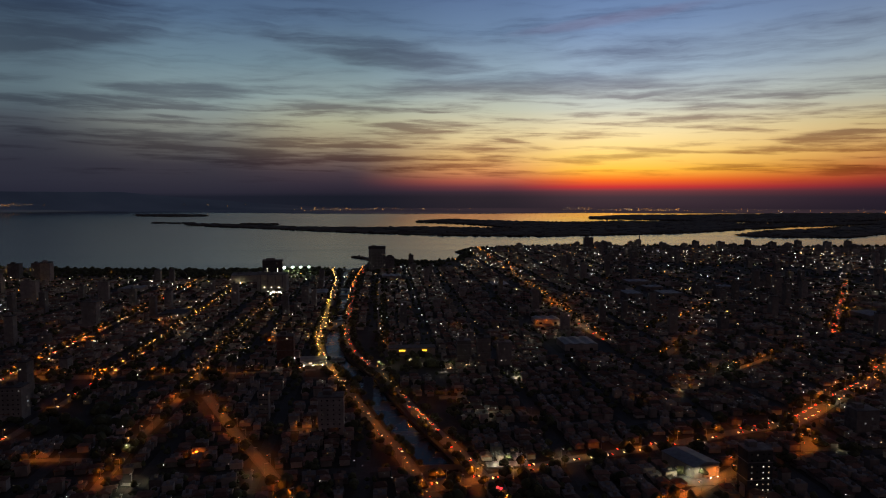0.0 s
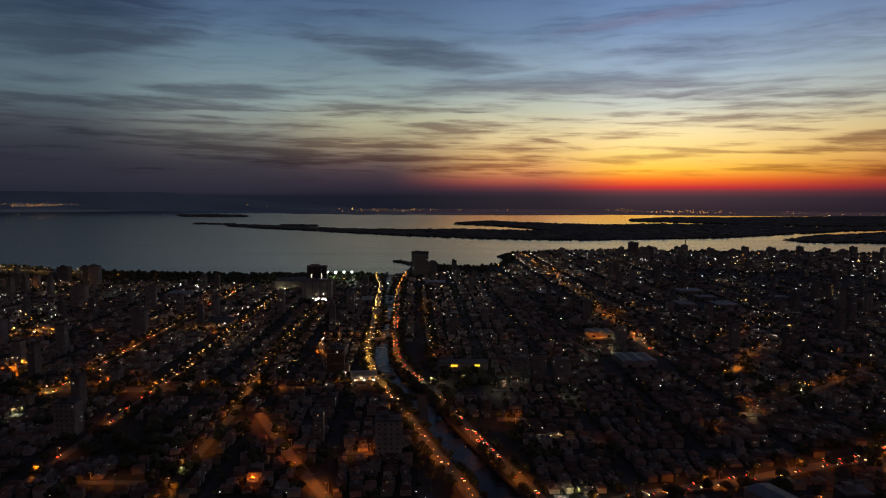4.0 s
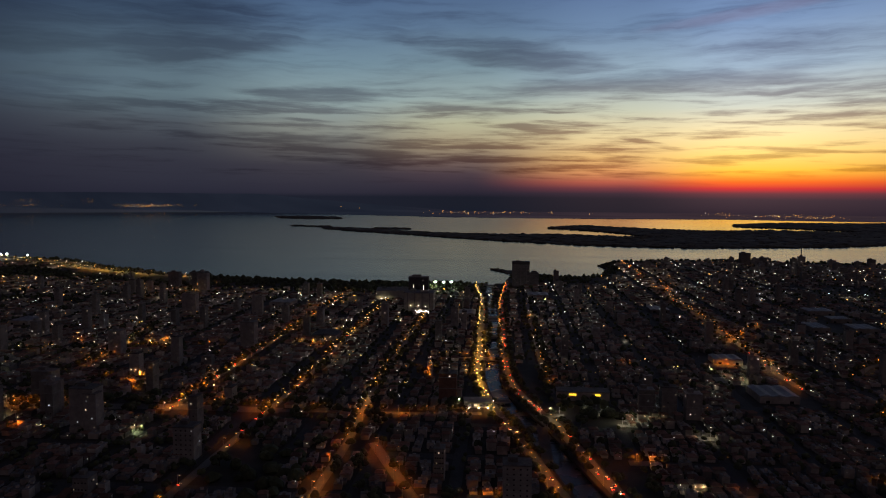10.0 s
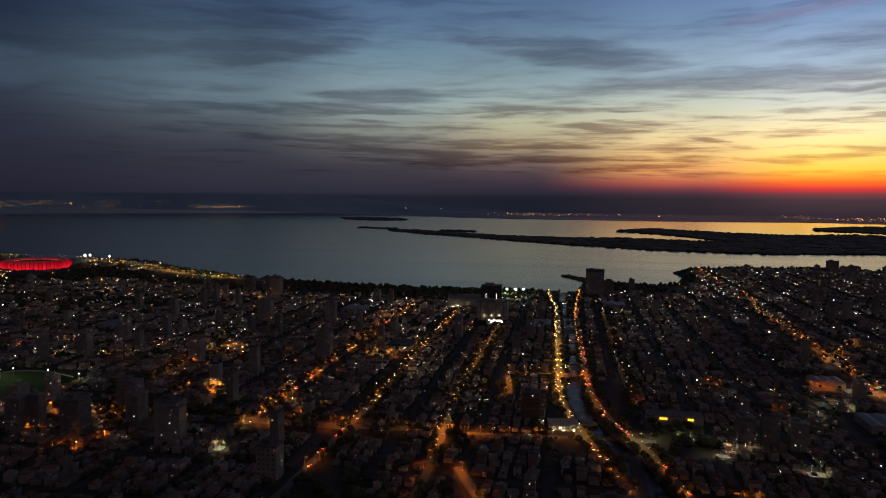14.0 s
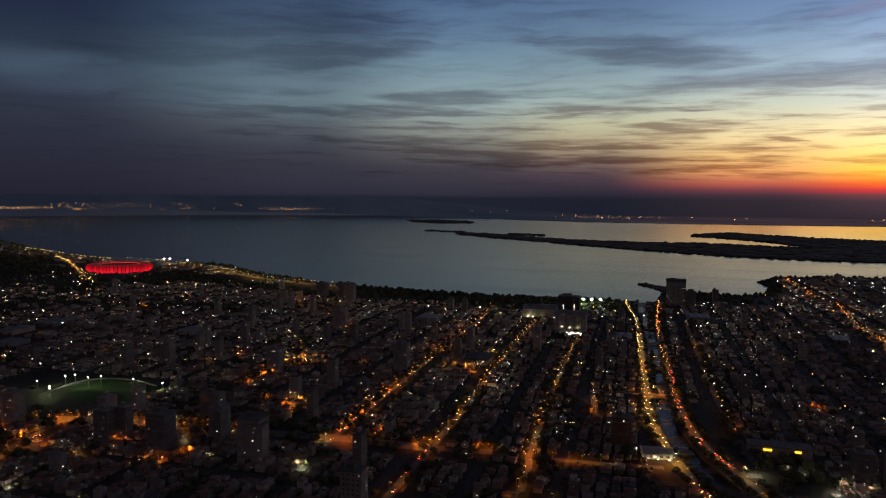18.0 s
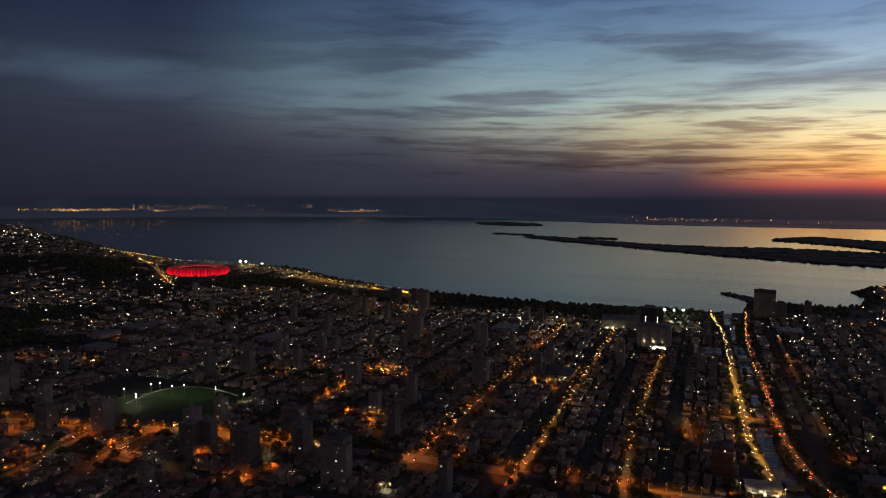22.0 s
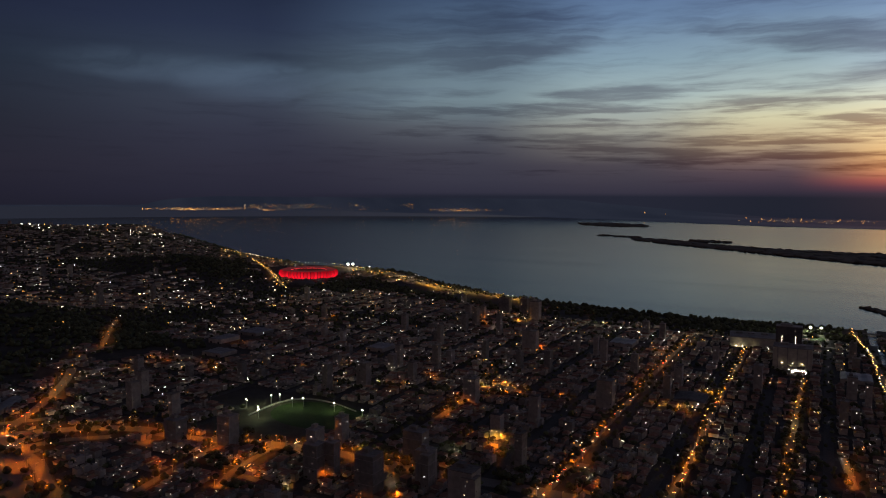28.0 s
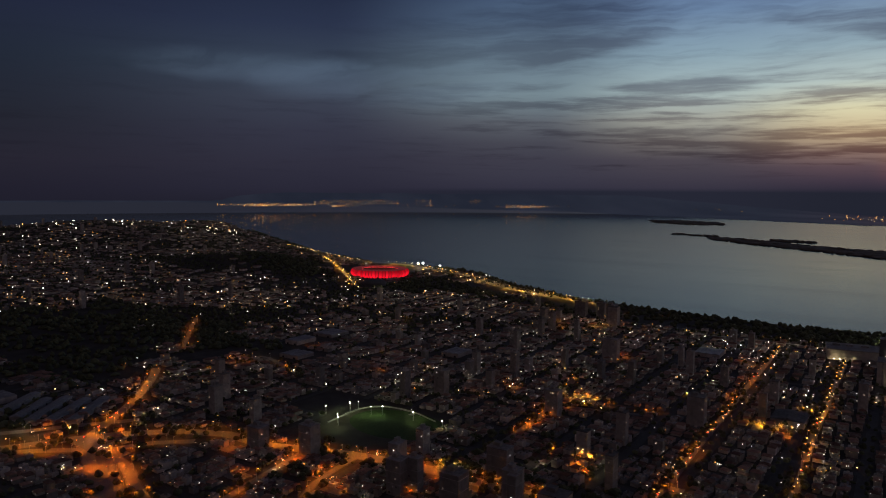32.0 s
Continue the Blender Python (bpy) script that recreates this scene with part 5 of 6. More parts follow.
# ---- bridges over the canal ----
for y, lit in ((1395, 0), (1154, 0), (1047, 0), (912, 0), (789, 1), (636, 0), (358, 1)):
    x, a = min(((p[0], math.atan2(q[1] - p[1], q[0] - p[0])) for p, q in zip(CANAL, CANAL[1:]) if abs((p[1] + q[1]) / 2 - y) < 20), key=lambda c: 0, default=(0, 0))
    wide = 12 if lit else 7
    ob = holder("bridge", x, y, LAND, a + math.pi / 2, label="low concrete road bridge over the canal", category="bridge", group="canal bridges")
    s = Soup()
    s.box(0, 0, -0.5, 24, wide, 0.68, floor=True)
    part("deck", s, ASPHALT, ob)
    for side in (-1, 1):
        s = Soup()
        s.box(0, side * wide / 2, -0.7, 22, 0.3, 1.3, floor=True)
        part("parapet", s, CONCRETE, ob)
    for side in (-1, 1):
        s = Soup()
        s.box(side * 6, 0, -3.4, 1.0, wide - 1, 2.9)
        part("pier", s, CONCRETE, ob)
    if lit:
        for side in (-14, 0, 14):
            street_lamp(x + side * math.cos(a + math.pi / 2), y + side * math.sin(a + math.pi / 2) + wide / 2, LAND, a, lit == 1)

# ---- cars ----
s = Soup()
s.box(0, 0, 0.35, 4.2, 1.75, 0.6, floor=True)
s.box(-1.4, 0, 0.95, 1.2, 1.6, 0.1)
CAR_BODY = s.mesh("body", CAR_PAINT)
s = Soup()
v = [(-1.5, -0.8, 0.95), (0.9, -0.8, 0.95), (0.9, 0.8, 0.95), (-1.5, 0.8, 0.95), (-1.0, -0.65, 1.5), (0.3, -0.65, 1.5), (0.3, 0.65, 1.5), (-1.0, 0.65, 1.5)]
s.add(v, [(0, 1, 5, 4), (1, 2, 6, 5), (2, 3, 7, 6), (3, 0, 4, 7), (4, 5, 6, 7)])
CAR_CABIN = s.mesh("cabin", DARK_GLASS)
s = Soup()
s.add([(0.34 * math.cos(i * 0.785), d, 0.34 + 0.34 * math.sin(i * 0.785)) for d in (-0.12, 0.12) for i in range(8)], [tuple(range(8)), tuple(range(15, 7, -1))] + [(i, i + 8, (i + 1) % 8 + 8, (i + 1) % 8) for i in range(8)])
CAR_WHEEL = s.mesh("wheel", RUBBER)
s = Soup()
s.box(0, 0, 0, 0.3, 0.7, 0.5, floor=True)
CAR_HEAD, CAR_TAIL = s.mesh("headlight", HEAD), s.mesh("tail_light", TAIL)
proto = holder("car", 0, 0, 0, label="small car with its lights on, on the road", category="car", group="cars on the roads")
part("body", CAR_BODY, None, proto)
part("cabin", CAR_CABIN, None, proto)
for ax in (-1.3, 1.3):
    for ay in (-0.8, 0.8):
        part("wheel", CAR_WHEEL, None, proto).location = (ax, ay, 0)
for ay in (-0.55, 0.55):
    part("headlight", CAR_HEAD, None, proto, "glowing headlight").location = (2.05, ay, 0.55)
    part("tail_light", CAR_TAIL, None, proto, "red tail light").location = (-2.05, ay, 0.6)

TRAFFIC = [  # line, spacing, share of places taken, lane, heading along the line
    (ROADS["east_street"][0], 14.0, 0.6, 1.4, 1), (ROADS["east_street"][0], 19.0, 0.45, -1.1, 1), (ROADS["market_street"][0], 13.0, 0.16, 1.2, 1), (ROADS["market_street"][0], 14.0, 0.16, -1.2, -1),
    (ROADS["west_street"][0], 14.0, 0.35, 1.2, 1), (ROADS["west_street"][0], 16.0, 0.3, -1.2, -1), (ROADS["bay_avenue"][0], 26.0, 0.4, 2.0, 1), (ROADS["bay_avenue"][0], 30.0, 0.4, -2.0, -1),
    (AVENUE_L, 11.0, 0.3, 1.7, 1), (AVENUE_L, 14.0, 0.2, -1.7, 1), (AVENUE_R, 11.0, 0.36, 1.7, -1), (AVENUE_R, 12.0, 0.3, -1.7, -1),
    (ROADS["cross_avenue"][0], 12.0, 0.4, 3.0, 1), (ROADS["cross_avenue"][0], 11.0, 0.55, -3.0, -1), (ROADS["cross_avenue_east"][0], 12.0, 0.6, 3.4, 1), (ROADS["cross_avenue_east"][0], 11.0, 0.6, -3.4, -1), (ROADS["ring_branch"][0], 14.0, 0.3, 3.0, 1), (ROADS["ring_branch"][0], 14.0, 0.3, -3.0, -1),
    (ROADS["ring_road"][0], 18.0, 0.3, 3.0, 1), (ROADS["ring_road"][0], 18.0, 0.3, -3.0, -1),
    (ROADS["lake_drive"][0], 30.0, 0.3, 2.5, 1), (ROADS["arena_road"][0], 10.0, 0.6, 2.5, 1), (ROADS["long_street"][0], 16.0, 0.4, 1.5, -1), (ROADS["long_street"][0], 18.0, 0.3, -1.5, 1), (ROADS["third_street"][0], 18.0, 0.35, 1.4, -1),
]
cars = 0
for line, step, share, lane, way in TRAFFIC:
    for x, y, a in along(line, step):
        if y < 330 or rng.random() > share * (0.35 if line is AVENUE_L and y < 560 or line is AVENUE_R and y < 430 else 1.25 if y < 900 else 0.8) or cars >= 290:
            continue
        px, py = x - math.sin(a) * lane, y + math.cos(a) * lane
        h = math.degrees(a) + (0 if way > 0 else 180)
        z = on_land(px, py) + 0.42
        if cars == 0:
            proto.matrix_basis = pose(px, py, z, 0, 0, h) @ Matrix.Scale(0.72, 4)
        else:
            copy_thing(proto, pose(px, py, z, 0, 0, h))
        cars += 1

# ---- the red stadium ----
arena = holder("stadium", -1439, 1440, LAND, radians(22), label="oval stadium with a glowing red membrane facade", category="stadium")
RA, RB, TOP = 76.0, 66.0, 22.5
PANELS = 54


def oval(k, a, z):
    return (RA * k * math.cos(a), RB * k * math.sin(a), z)


for i in range(PANELS):
    a0, a1 = 2 * math.pi * (i + 0.08) / PANELS, 2 * math.pi * (i + 0.92) / PANELS
    mid = (a0 + a1) / 2
    s = Soup()
    rows = ((0.90, 2.6), (0.97, 7.0), (1.0, 12.0), (0.985, 16.5), (0.94, 20.5))
    s.add([oval(k + (0.018 if c == 1 else 0), a, z) for k, z in rows for c, a in enumerate((a0, mid, a1))],
          [(3 * r + c, 3 * r + c + 1, 3 * r + c + 4, 3 * r + c + 3) for r in range(4) for c in range(2)])
    part("facade_panel", s, RED_SKIN, arena, "red glowing membrane leaf")
    s = Soup()
    rows = ((0.94, 20.55), (0.86, TOP), (0.72, TOP - 0.5), (0.60, TOP - 3.0))
    b0, b1 = 2 * math.pi * i / PANELS, 2 * math.pi * (i + 1) / PANELS
    s.add([oval(k, a, z) for k, z in rows for a in (b0, b1)], [(2 * r, 2 * r + 1, 2 * r + 3, 2 * r + 2) for r in range(3)])
    part("roof_panel", s, ROOF_SKIN, arena)
s = Soup()
ring = 72
for k, z in ((0.88, 0.0), (0.88, 18.0), (0.55, 3.0), (0.5, 0.4)):
    s.v += [oval(k, 2 * math.pi * i / ring, z) for i in range(ring)]
s.f = [(q * ring + i, q * ring + (i + 1) % ring, (q + 1) * ring + (i + 1) % ring, (q + 1) * ring + i) for q in range(3) for i in range(ring)]
s.k = [0] * len(s.f)
part("stand", s, CONCRETE, arena)
s = Soup()
s.box(0, 0, 0.2, 70, 46, 0.25)
part("pitch", s, GRASS, arena)
for i in range(0, ring, 2):
    s = Soup()
    a = 2 * math.pi * (i + 0.5) / ring
    s.box(*oval(0.615, a, TOP - 3.6), 4.0, 1.2, 0.9, math.atan2(RB * math.cos(a), -RA * math.sin(a)), floor=True)
    part("rim_light", s, RED_CORE, arena, "red roof edge light")
for x, y, n in ((-1492, 1655, 2), (-1476, 1658, 2), (-1400, 1640, 1)):
    mast = holder("floodlight_mast", x, y, LAND, 0.6, label="floodlight mast with bright white lamps by the lake", category="floodlight", group="lake floodlights")
    s = Soup()
    s.box(0, 0, -0.5, 0.6, 0.6, 14.5)
    part("pole", s, STEEL, mast)
    s = Soup()
    s.box(0, -0.4, 13.0, 2.4 if n == 2 else 1.4, 0.5, 1.8, floor=True)
    part("lamp_head", s, FLOOD, mast, "white glowing lamp head")

# ---- landmark buildings ----


def floodlight(x, y, h=11.0, size=1.2, label="pole floodlight with a greenish white lamp", lamp=None):
    ob = holder("floodlight", x, y, on_land(x, y), 0.0, label=label, category="floodlight", group="field floodlights")
    s = Soup()
    s.box(0, 0, -0.5, 0.3, 0.3, h + 0.5)
    part("pole", s, STEEL, ob)
    s = Soup()
    s.box(0, -0.3, h - 0.2, size, 0.5, size * 0.7, floor=True)
    part("lamp_head", s, lamp or FLOOD, ob, "glowing lamp head")
    if lamp is not SMALL_WHITE:
        s = Soup()
        s.down(0, -0.3, h - 0.23, size * 0.95, 0.46)
        part("glass", s, REFLECTOR, ob, "glowing glass facing the ground")
    return ob


s = Soup()
s.add([(-678 + 52 * (1 + math.cos(i * 0.2618)) , 612 + 38 * math.sin(i * 0.2618), LAND + 0.12) for i in range(24)], [tuple(range(24))])
thing("sports_field", s, GRASS, "open grass sports field under floodlights", "field")
for x, y in ((-665, 572), (-672, 578), (-690, 612), (-686, 620), (-664, 616), (-656, 624), (-619, 629), (-580, 626), (-700, 588)):
    floodlight(x, y, 9.0, 0.9, lamp=FIELD_LIGHT)
for x, y in ((-297, 1318), (-282, 1321), (-267, 1324), (-253, 1328)):
    floodlight(x, y, 13.0, 2.5, "tall floodlight by the lakeside sports ground")
s = Soup()
s.box(-275, 1300, LAND - 0.1, 62, 34, 0.22, TURN)
thing("lakeside_pitch", s, GRASS, "floodlit green pitch near the lake", "field")

office = holder("office_tower", -131, 1402, LAND, radians(4), label="tall grey office slab with a dark crown by the canal mouth", category="tower")
s = Soup()
s.box(0, 0, -1, 33, 17, 43)
part("wall", s, OFFICE_WALL, office)
s = Soup()
s.box(0, 0, 42, 33.8, 17.8, 5)
s.box(-6, 0, 47, 9, 7, 1.6)
part("crown", s, DARK_CLAD, office)
for k in range(1, 14):
    s = Soup()
    s.box(0, 0, k * 3.0, 33.4, 17.4, 0.4, floor=True)
    part("floor_band", s, CONCRETE, office)
for u in (-11, 0, 11):
    s = Soup()
    s.box(u, -8.7, 0, 0.9, 0.5, 42)
    part("pilaster", s, CONCRETE, office)
s = Soup()
s.box(25, 4, -1, 18, 15, 27)
s.box(25, 4, 26, 10, 8, 3)
wing = part("wing", s, OFFICE_WALL, office)
for k in range(1, 8):
    s = Soup()
    s.box(25, 4, k * 3.2, 18.3, 15.3, 0.4, floor=True)
    part("floor_band", s, CONCRETE, wing)
for k in range(12):
    win = part("window", PANE_LIT, None, office)
    win.matrix_basis = pose(rng.uniform(-15, 15), -8.75, 3.0 * rng.randrange(2, 13) + 1.0)

dark = tower(-273, 1131, LAND, 31, 15, 45, TURN, 3, "office_block", "black office block with two bright vertical light strips", DARK_CLAD)
s = Soup()
s.box(-3, 0, 45.7, 14, 9, 2.5)
part("plant_room", s, CONCRETE, dark)
for u in (-8, 8):
    s = Soup()
    s.box(u, -7.8, 17, 0.3, 0.4, 16, floor=True)
    part("light_strip", s, STRIP_LIGHT, dark, "bright vertical light strip")

mall = holder("shopping_centre", -328, 1206, LAND, radians(12), label="long pale shopping centre with a floodlit facade", category="shopping centre")
s = Soup()
s.box(0, 0, -1, 64, 46, 15)
part("wall", s, PALE_WALL, mall)
s = Soup()
s.box(0, 0, 14, 65, 47, 0.8)
for u in (-20, -4, 14):
    s.box(u, 6, 14.8, 9, 7, 2.2)
part("roof", s, FLAT_ROOF, mall)
for u in (-24, -16, 0, 8):
    s = Soup()
    s.box(u, -25.5, 2.0, 1.6, 0.5, 0.35, floor=True)
    part("wall_light", s, WARM_WASH, mall, "warm light washing the wall")

hall = holder("floodlit_hall", -262, 1084, LAND, TURN, label="tall pale hall with a row of bright lights at its foot", category="hall")
s = Soup()
s.box(0, 0, -1, 44, 30, 29)
part("wall", s, PALE_WALL, hall)
s = Soup()
s.box(0, 0, 28, 45, 31, 0.8)
s.box(-10, 4, 28.8, 9, 7, 2.4)
s.box(8, -2, 28.8, 12, 8, 1.8)
part("roof", s, FLAT_ROOF, hall)
for u in (-16.5, -5.5, 5.5, 16.5):
    s = Soup()
    s.box(u, -15.3, -0.5, 1.2, 0.7, 28.5)
    part("pilaster", s, CONCRETE, hall)
s = Soup()
s.box(3, -21, -1, 28, 12, 6)
porch = part("porch", s, PALE_WALL, hall)
for u, wide, up in ((-8, 2.4, 1.2), (-4, 3.0, 2.4), (0.5, 3.0, 1.0), (4.4, 3.0, 2.4), (8.6, 2.8, 1.2), (12.6, 3.4, 2.0), (15.6, 1.6, 1.0)):
    s = Soup()
    s.box(u, -27.3, up, wide, 0.6, 2.0, floor=True)
    part("window", s, HALL_LIGHT, porch, "bright lit window")
for u in (-11, 0, 11):
    s = Soup()
    s.box(u, -15.9, 9.0, 0.7, 0.4, 0.2, floor=True)
    part("wall_light", s, WARM_WASH, hall, "warm light washing the wall")

gym = holder("roofed_court", -330, 862, LAND, radians(4), label="wide dark-roofed sports court between lit yards", category="hall")
s = Soup()
s.box(0, 0, -0.5, 30, 34, 6.5)
part("wall", s, PLASTER, gym)
s = Soup()
s.roof(0, 0, 6.0, 30, 34, 2.2, 0, 0, 0.04)
part("roof", s, FLAT_ROOF, gym)

# a dark slab of flats and a floodlit warehouse by the cross avenue
flats = tower(157, 347, LAND, 13, 10, 24, TURN, 0, "apartment_slab", "dark slab of flats with pale lit windows", DARK_CLAD)
for k in range(1, 8):
    for u in (-4.4, -1.4, 1.6, 4.4):
        if rng.random() < 0.55:
            part("window", PANE_LIT, None, flats).matrix_basis = pose(u, -5.02, k * 3.0 + 0.7) @ Matrix.Diagonal((0.8, 1, 0.8, 1))
depot = holder("floodlit_warehouse", 136, 380, LAND, radians(22), label="pale warehouse with a floodlit end wall", category="warehouse")
s = Soup()
s.box(0, 0, -0.5, 17, 26, 7.0)
part("wall", s, PALE_WALL, depot)
s = Soup()
s.roof(0, 0, 6.5, 17, 26, 1.8, 0, 0, 0.03)
part("roof", s, SHEET_ROOF, depot)
for u in (-5, 1, 6):
    s = Soup()
    s.box(u, -15.0, 0.2, 0.5, 0.3, 0.2, floor=True)
    part("ground_light", s, WARM_WASH, depot, "warm light washing the wall")

shop = holder("lit_shop", -30, 660, LAND, TURN, label="flat-roofed shop with two glowing yellow signs", category="shop")
s = Soup()
s.box(0, 0, -1, 44, 14, 8)
part("wall", s, PLASTER, shop)
s = Soup()
s.box(0, 0, 7, 45, 15, 0.5)
part("roof", s, FLAT_ROOF, shop)
for u, wide in ((-9, 6.0), (12, 4.5)):
    s = Soup()
    s.box(u, -7.4, 4.2, wide, 0.5, 1.5, floor=True)
    part("sign", s, YELLOW_SIGN, shop, "glowing plain yellow sign")

pavilion = holder("round_pavilion", -116, 622, LAND, 0.2, label="low pale pavilion with a floodlit curved roof", category="pavilion")
s = Soup()
s.box(0, 0, -1, 22, 13, 5)
part("wall", s, PALE_WALL, pavilion)
s = Soup()
s.add([(11.6 * u, 7 * math.cos(q * 0.5236), 4 + 2.6 * math.sin(q * 0.5236)) for u in (-1, 1) for q in range(7)], [(q, q + 7, q + 8, q + 1) for q in range(6)] + [tuple(range(7)), tuple(range(13, 6, -1))])
part("roof", s, PALE_WALL, pavilion)
for u in (-8, 0, 8):
    s = Soup()
    s.box(u, -8.2, 0.3, 0.9, 0.4, 0.3, floor=True)
    part("ground_light", s, WARM_WASH, pavilion, "warm light washing the wall")
for u in (-7, -2.3, 2.3, 7):
    s = Soup()
    s.box(u, -6.6, 1.2, 2.4, 0.3, 1.5, floor=True)
    part("window", s, LIT_PANE, pavilion, "lit shop window")
for x, y in ((-130, 611), (-102, 611)):
    floodlight(x, y, 8.0, 0.35, "small white floodlight by the pavilion", SMALL_WHITE)

# place, size, lamps, orange
RING_YARDS = (
    (-520, 556, 20, 9, 3, True), (-480, 566, 20, 9, 3, True), (-565, 548, 18, 9, 2, True), (-805, 405, 40, 30, 3, True), (-735, 372, 40, 22, 2, True),
    (-765, 400, 30, 20, 1, True), (-700, 470, 22, 14, 2, True), (-640, 440, 20, 14, 2, True), (-560, 470, 20, 12, 2, True), (-457, 478, 14, 7, 2, True),
)
LAKE_YARDS = (
    (-656, 856, 14, 9, 2, True), (-646, 921, 8, 8, 1, False), (-1290, 1275, 30, 16, 2, False), (-453, 1168, 10, 30, 3, False), (-692, 1180, 24, 16, 3, True),
    (-700, 1320, 30, 14, 3, True), (-640, 1330, 26, 10, 2, True), (-570, 1010, 18, 14, 2, True), (-610, 790, 18, 12, 2, True), (-520, 690, 16, 10, 2, True),
    (-470, 640, 18, 10, 1, True), (-524, 722, 16, 8, 2, True), (-633, 643, 5, 5, 1, False), (-695, 718, 22, 8, 3, False), (-770, 1176, 26, 12, 3, True),
    (-522, 805, 26, 8, 3, True), (-489, 792, 12, 6, 1, True), (-696, 1099, 26, 8, 3, False),
)
MARKET_YARDS = (
    (-322, 898, 26, 22, 4, True), (-342, 826, 26, 18, 4, True), (-326, 812, 16, 10, 2, True), (-203, 588, 14, 8, 2, True), (-240, 584, 14, 10, 2, True),
    (-440, 1180, 10, 30, 3, False), (-428, 1070, 20, 20, 2, True), (-400, 905, 16, 10, 2, True), (-445, 500, 12, 8, 1, True), (-330, 600, 12, 8, 1, True),
    (-285, 581, 12, 8, 2, True), (-141, 393, 8, 6, 1, True), (-163, 358, 9, 4, 1, False),
    (-351, 506, 10, 10, 2, False), (-437, 622, 9, 16, 2, True), (-359, 634, 12, 8, 1, True), (-448, 799, 14, 8, 2, True),
)
CANAL_YARDS = (
    (130, 362, 20, 13, 3, False), (36, 386, 24, 8, 3, False), (-20, 616, 26, 12, 3, False), (12, 606, 24, 12, 3, False), (-60, 605, 16, 10, 2, False),
    (432, 1326, 40, 30, 4, False), (530, 900, 34, 12, 3, True), (556, 1178, 30, 6, 3, True), (150, 800, 36, 24, 3, False), (110, 745, 30, 20, 2, False),
    (222, 415, 24, 20, 1, True), (60, 470, 20, 8, 1, True), (190, 560, 16, 10, 2, True), (250, 600, 14, 9, 1, False), (185, 537, 16, 9, 2, True),
    (145, 500, 16, 8, 2, True), (112, 809, 30, 8, 2, True), (13, 792, 12, 18, 2, True), (33, 468, 10, 14, 2, False), (7, 515, 20, 8, 2, True),
    (112, 733, 16, 10, 2, False), (87, 701, 12, 8, 1, False), (56, 571, 12, 9, 2, False), (-53, 606, 16, 8, 2, False), (2, 590, 14, 6, 2, False),
    (114, 801, 22, 10, 2, True), (-89, 444, 22, 6, 2, True),
)
CENTRE_YARDS = (
    (-533, 788, 34, 12, 4, True), (-438, 561, 14, 10, 2, True), (-946, 789, 18, 8, 2, True), (-742, 784, 16, 8, 2, True), (-733, 1129, 20, 12, 3, True),
    (-980, 1023, 16, 10, 3, True), (-776, 747, 12, 8, 1, True), (-443, 640, 8, 24, 3, True), (-508, 498, 20, 8, 2, True), (-628, 485, 10, 16, 2, True),
    (-592, 483, 10, 14, 2, True), (-666, 789, 10, 8, 1, False), (-531, 735, 10, 14, 2, True), (-412, 1152, 20, 14, 3, True), (-938, 660, 14, 10, 2, True),
)
for x, y, sx, sy, n, orange in RING_YARDS + LAKE_YARDS + MARKET_YARDS + CANAL_YARDS + CENTRE_YARDS:
    z = on_land(x, y)
    yard = holder("paved_yard", x, y, z, TURN, label="paved yard lit by %s lamps" % ("orange" if orange else "white"), category="yard", group="lit yards")
    s = Soup()
    s.box(0, 0, -0.3, sx, sy, 0.77)
    part("paving", s, ASPHALT, yard)
    for i in range(n):
        u = (i + 0.5) / n - 0.5
        street_lamp(x + u * sx * C5, y + u * sx * S5 + sy * rng.uniform(0.2, 0.45), z, TURN - math.pi / 2, orange, orange and n >= 3 and x > -700)

mast = holder("chimney_mast", 610, 2195, LAND, 0, label="slim dark chimney standing by the river", category="chimney")
s = Soup()
s.box(0, 0, -0.5, 4.5, 4.5, 9)
part("base", s, CONCRETE, mast)
s = Soup()
s.add([(r * math.cos(i * 0.785), r * math.sin(i * 0.785), z) for r, z in ((1.6, 8.5), (1.0, 30.0)) for i in range(8)], [(i, (i + 1) % 8, (i + 1) % 8 + 8, i + 8) for i in range(8)] + [tuple(range(8, 16))])
part("shaft", s, CONCRETE, mast)

dome = holder("domed_hall", -1330, 1306, LAND, radians(20), label="dark round domed hall in front of the stadium", category="hall")
s = Soup()
N = 24
for k, z in ((1.0, -0.5), (1.0, 6.0)):
    s.v += [(30 * k * math.cos(6.2832 * i / N), 24 * k * math.sin(6.2832 * i / N), z) for i in range(N)]
s.f = [(i, (i + 1) % N, N + (i + 1) % N, N + i) for i in range(N)]
s.k = [0] * N
part("wall", s, DARK_CLAD, dome)
s = Soup()
for q in range(5):
    k, z = math.cos(q * 0.36), 6.0 + 9.0 * math.sin(q * 0.36)
    s.v += [(31 * k * math.cos(6.2832 * i / N), 25 * k * math.sin(6.2832 * i / N), z) for i in range(N)]
s.f = [(q * N + i, q * N + (i + 1) % N, (q + 1) * N + (i + 1) % N, (q + 1) * N + i) for q in range(4) for i in range(N)] + [tuple(range(4 * N, 5 * N))]
s.k = [0] * len(s.f)
part("dome", s, DARK_CLAD, dome)

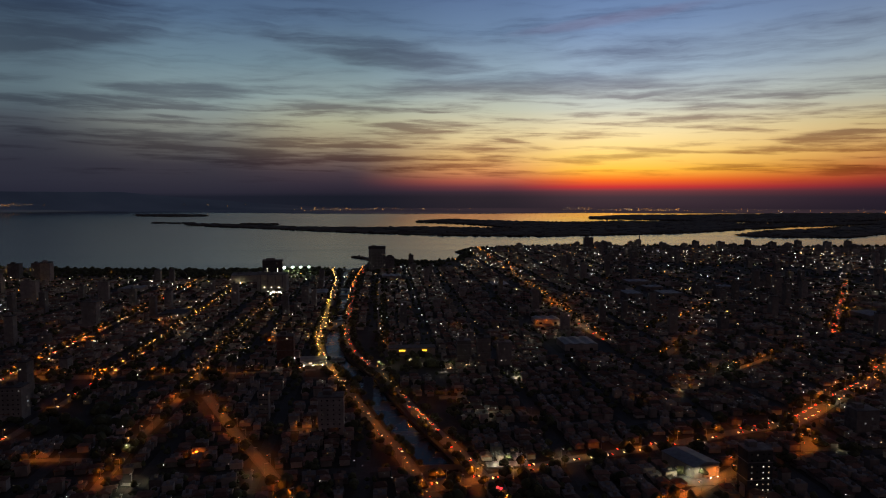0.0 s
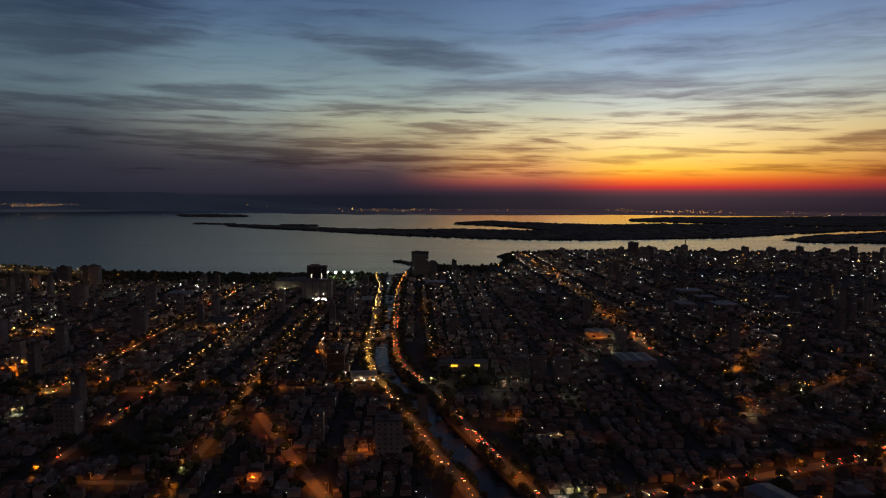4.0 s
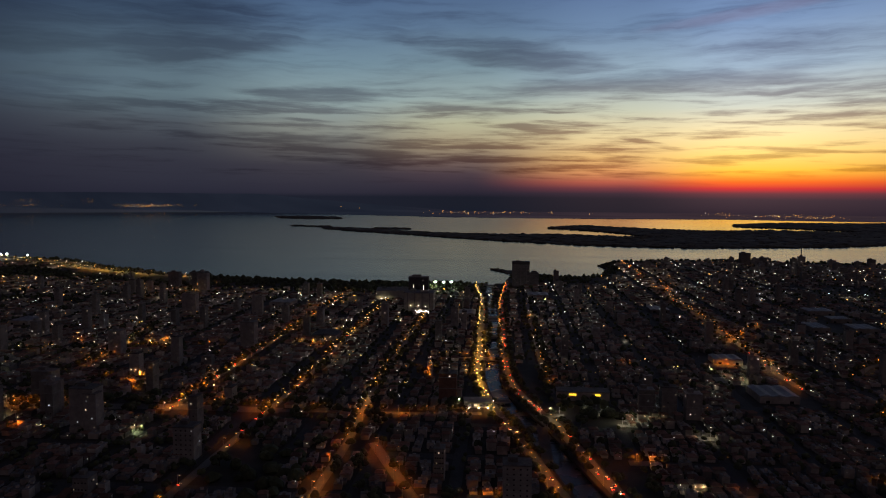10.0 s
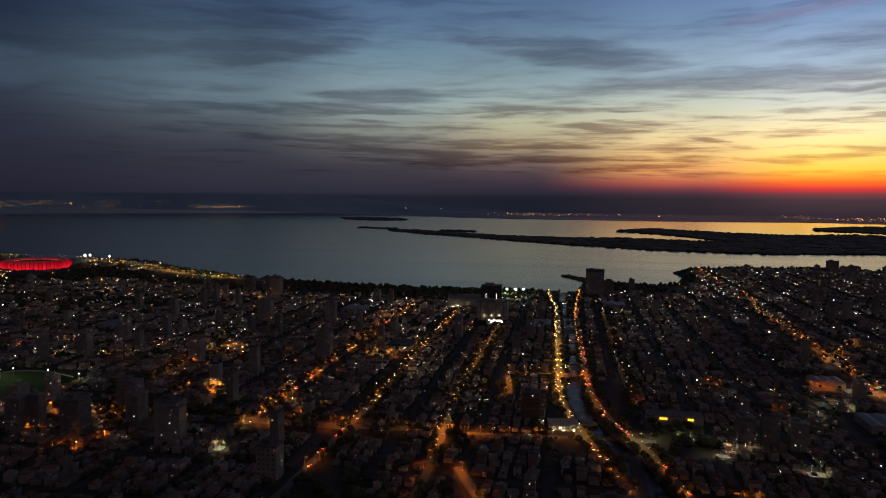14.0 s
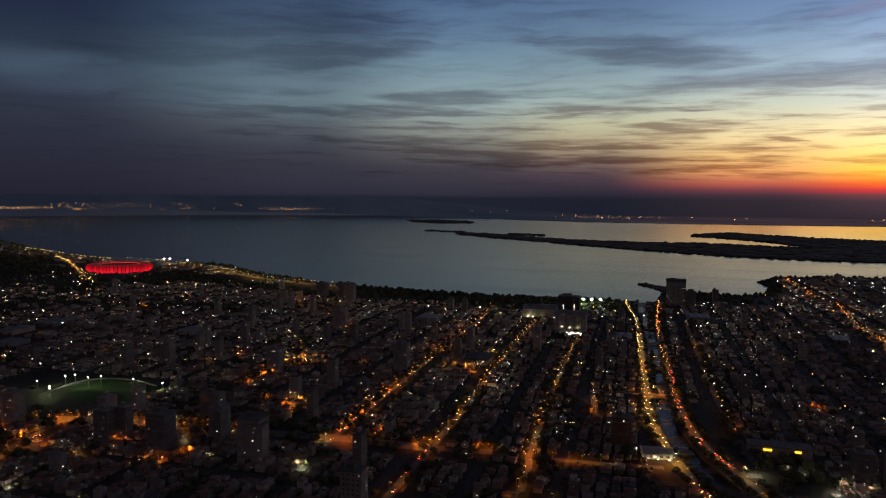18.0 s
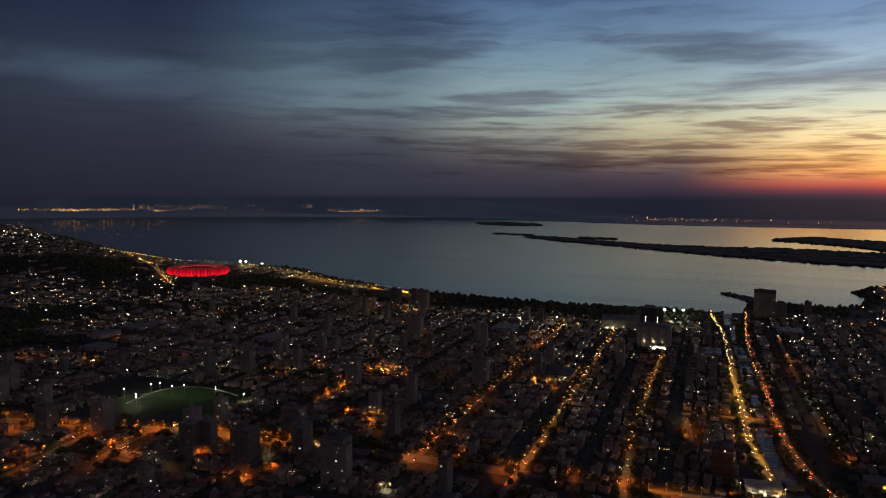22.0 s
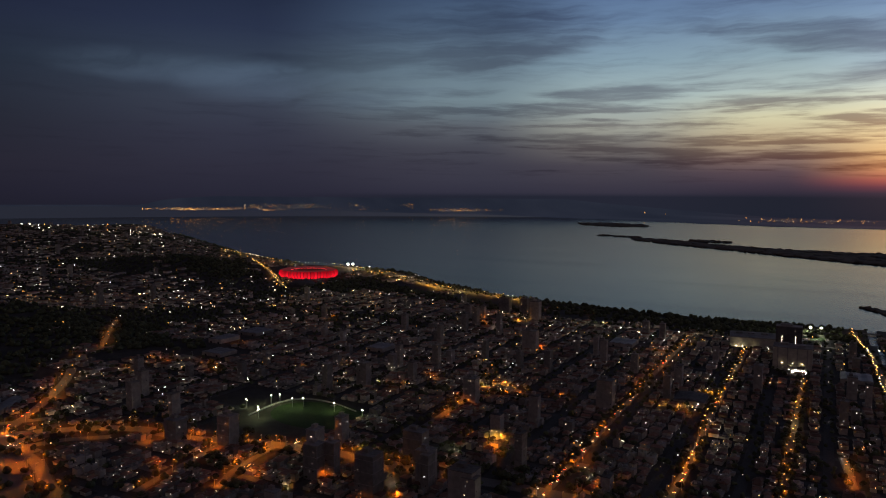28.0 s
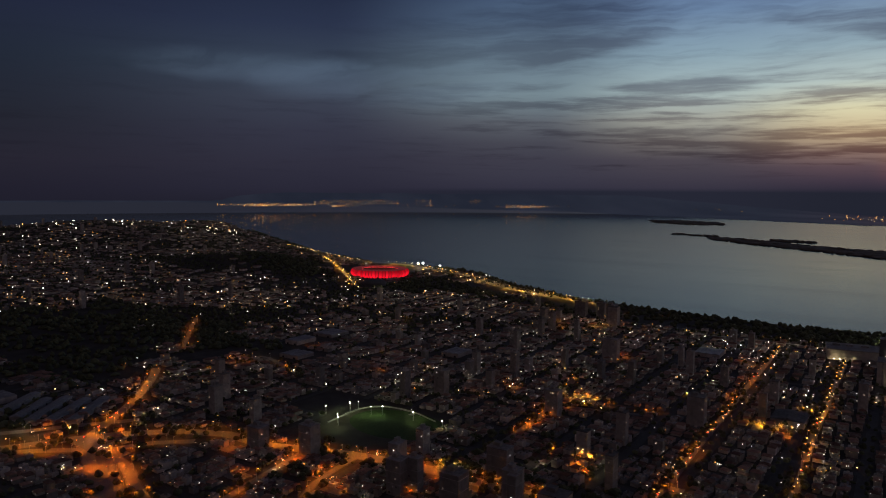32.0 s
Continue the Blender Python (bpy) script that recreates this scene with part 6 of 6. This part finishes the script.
# long sheds in rows beside the ring road
for (ax, ay), (bx, by) in (((-953, 381), (-989, 427)), ((-921, 385), (-958, 426)), ((-902, 390), (-948, 442)), ((-887, 402), (-926, 452)), ((-870, 416), (-915, 468))):
    a = math.atan2(by - ay, bx - ax)
    far_end = math.dist((ax, ay), (bx, by)) + 8
    shed = holder("warehouse", (ax + bx) / 2, (ay + by) / 2, LAND, a, label="long low warehouse with a pale sheet roof", category="warehouse", group="ring road warehouses")
    s = Soup()
    s.box(0, 0, -0.5, far_end, 11, 5.0)
    part("wall", s, CONCRETE, shed)
    s = Soup()
    s.roof(0, 0, 4.5, far_end, 11, 1.8, 0, 0, 0.02)
    part("roof", s, SHEET_ROOF, shed)
    for u in (-0.3, 0.0, 0.3):
        door = part("loading_door", PANE_DARK, None, shed)
        door.matrix_basis = pose(u * far_end, -5.51, 0.2) @ Matrix.Diagonal((3.2, 1, 3.2, 1))

s = Soup()
arc = eased([(-680, 572), (-683, 590), (-686, 622), (-674, 642), (-657, 648), (-632, 648), (-600, 640)], 6)
s.strip(arc, 0.6, LAND + 1.3, thick=1.8)
thing("field_wall", s, CONCRETE, "low concrete wall curving round the sports field", "wall")

kiosk = holder("neon_kiosk", 27, 346, LAND, TURN, label="small shop with a red neon sign by the avenue", category="shop")
s = Soup()
s.box(0, 0, -0.5, 9, 6, 4.0)
part("wall", s, PLASTER, kiosk)
s = Soup()
s.box(0, 0, 3.5, 9.6, 6.6, 0.4)
part("roof", s, FLAT_ROOF, kiosk)
for u, up in ((-1.6, 4.0), (0.0, 4.7), (1.6, 4.0)):
    s = Soup()
    s.box(u, -2.9, up, 1.2, 0.3, 0.9, floor=True)
    part("neon_sign", s, RED_NEON, kiosk, "glowing red neon shape")

# towers that stand out against lake and streets
SHORE_TOWERS = (
    (-767, 1262, 20, 14, 26), (-727, 1262, 15, 14, 27), (-690, 1225, 16, 12, 33), (-675, 1200, 16, 14, 34), (398, 1935, 24, 16, 30), (440, 1930, 14, 14, 20),
    (520, 1950, 18, 12, 17), (690, 1930, 16, 12, 20), (760, 1935, 20, 12, 18), (830, 1925, 14, 12, 22), (900, 1930, 18, 12, 17), (970, 1930, 15, 12, 21),
    (1050, 1930, 18, 12, 18), (1110, 1935, 16, 12, 20), (600, 1930, 16, 12, 16),
)
STREET_TOWERS = (
    (-71, 440, 16, 12, 24), (18, 618, 12, 10, 22), (36, 626, 12, 10, 23), (54, 620, 12, 10, 20), (-537, 516, 9, 12, 30),
    (-467, 498, 16, 14, 30), (-478, 572, 18, 12, 24), (-392, 508, 18, 14, 32), (-397, 790, 16, 12, 30), (-520, 497, 13, 11, 27), (-632, 508, 14, 12, 26),
    (-440, 532, 12, 12, 28), (-576, 980, 20, 12, 30), (-653, 716, 13, 11, 28), (-677, 488, 15, 12, 20), (-520, 730, 14, 12, 27), (-290, 470, 14, 12, 22),
    (266, 440, 15, 12, 15),
)
tower(-144, 640, LAND, 15, 12, 22, TURN, 4, "brick_tower", "dark red brick tower with a few lit windows", BRICK_WALL)
for x, y, sx, sy, h in SHORE_TOWERS + STREET_TOWERS:
    tower(x, y, on_land(x, y), sx, sy, h, TURN, 5)

# five-sevenths metre plan units put everything at about half true size, within clip range
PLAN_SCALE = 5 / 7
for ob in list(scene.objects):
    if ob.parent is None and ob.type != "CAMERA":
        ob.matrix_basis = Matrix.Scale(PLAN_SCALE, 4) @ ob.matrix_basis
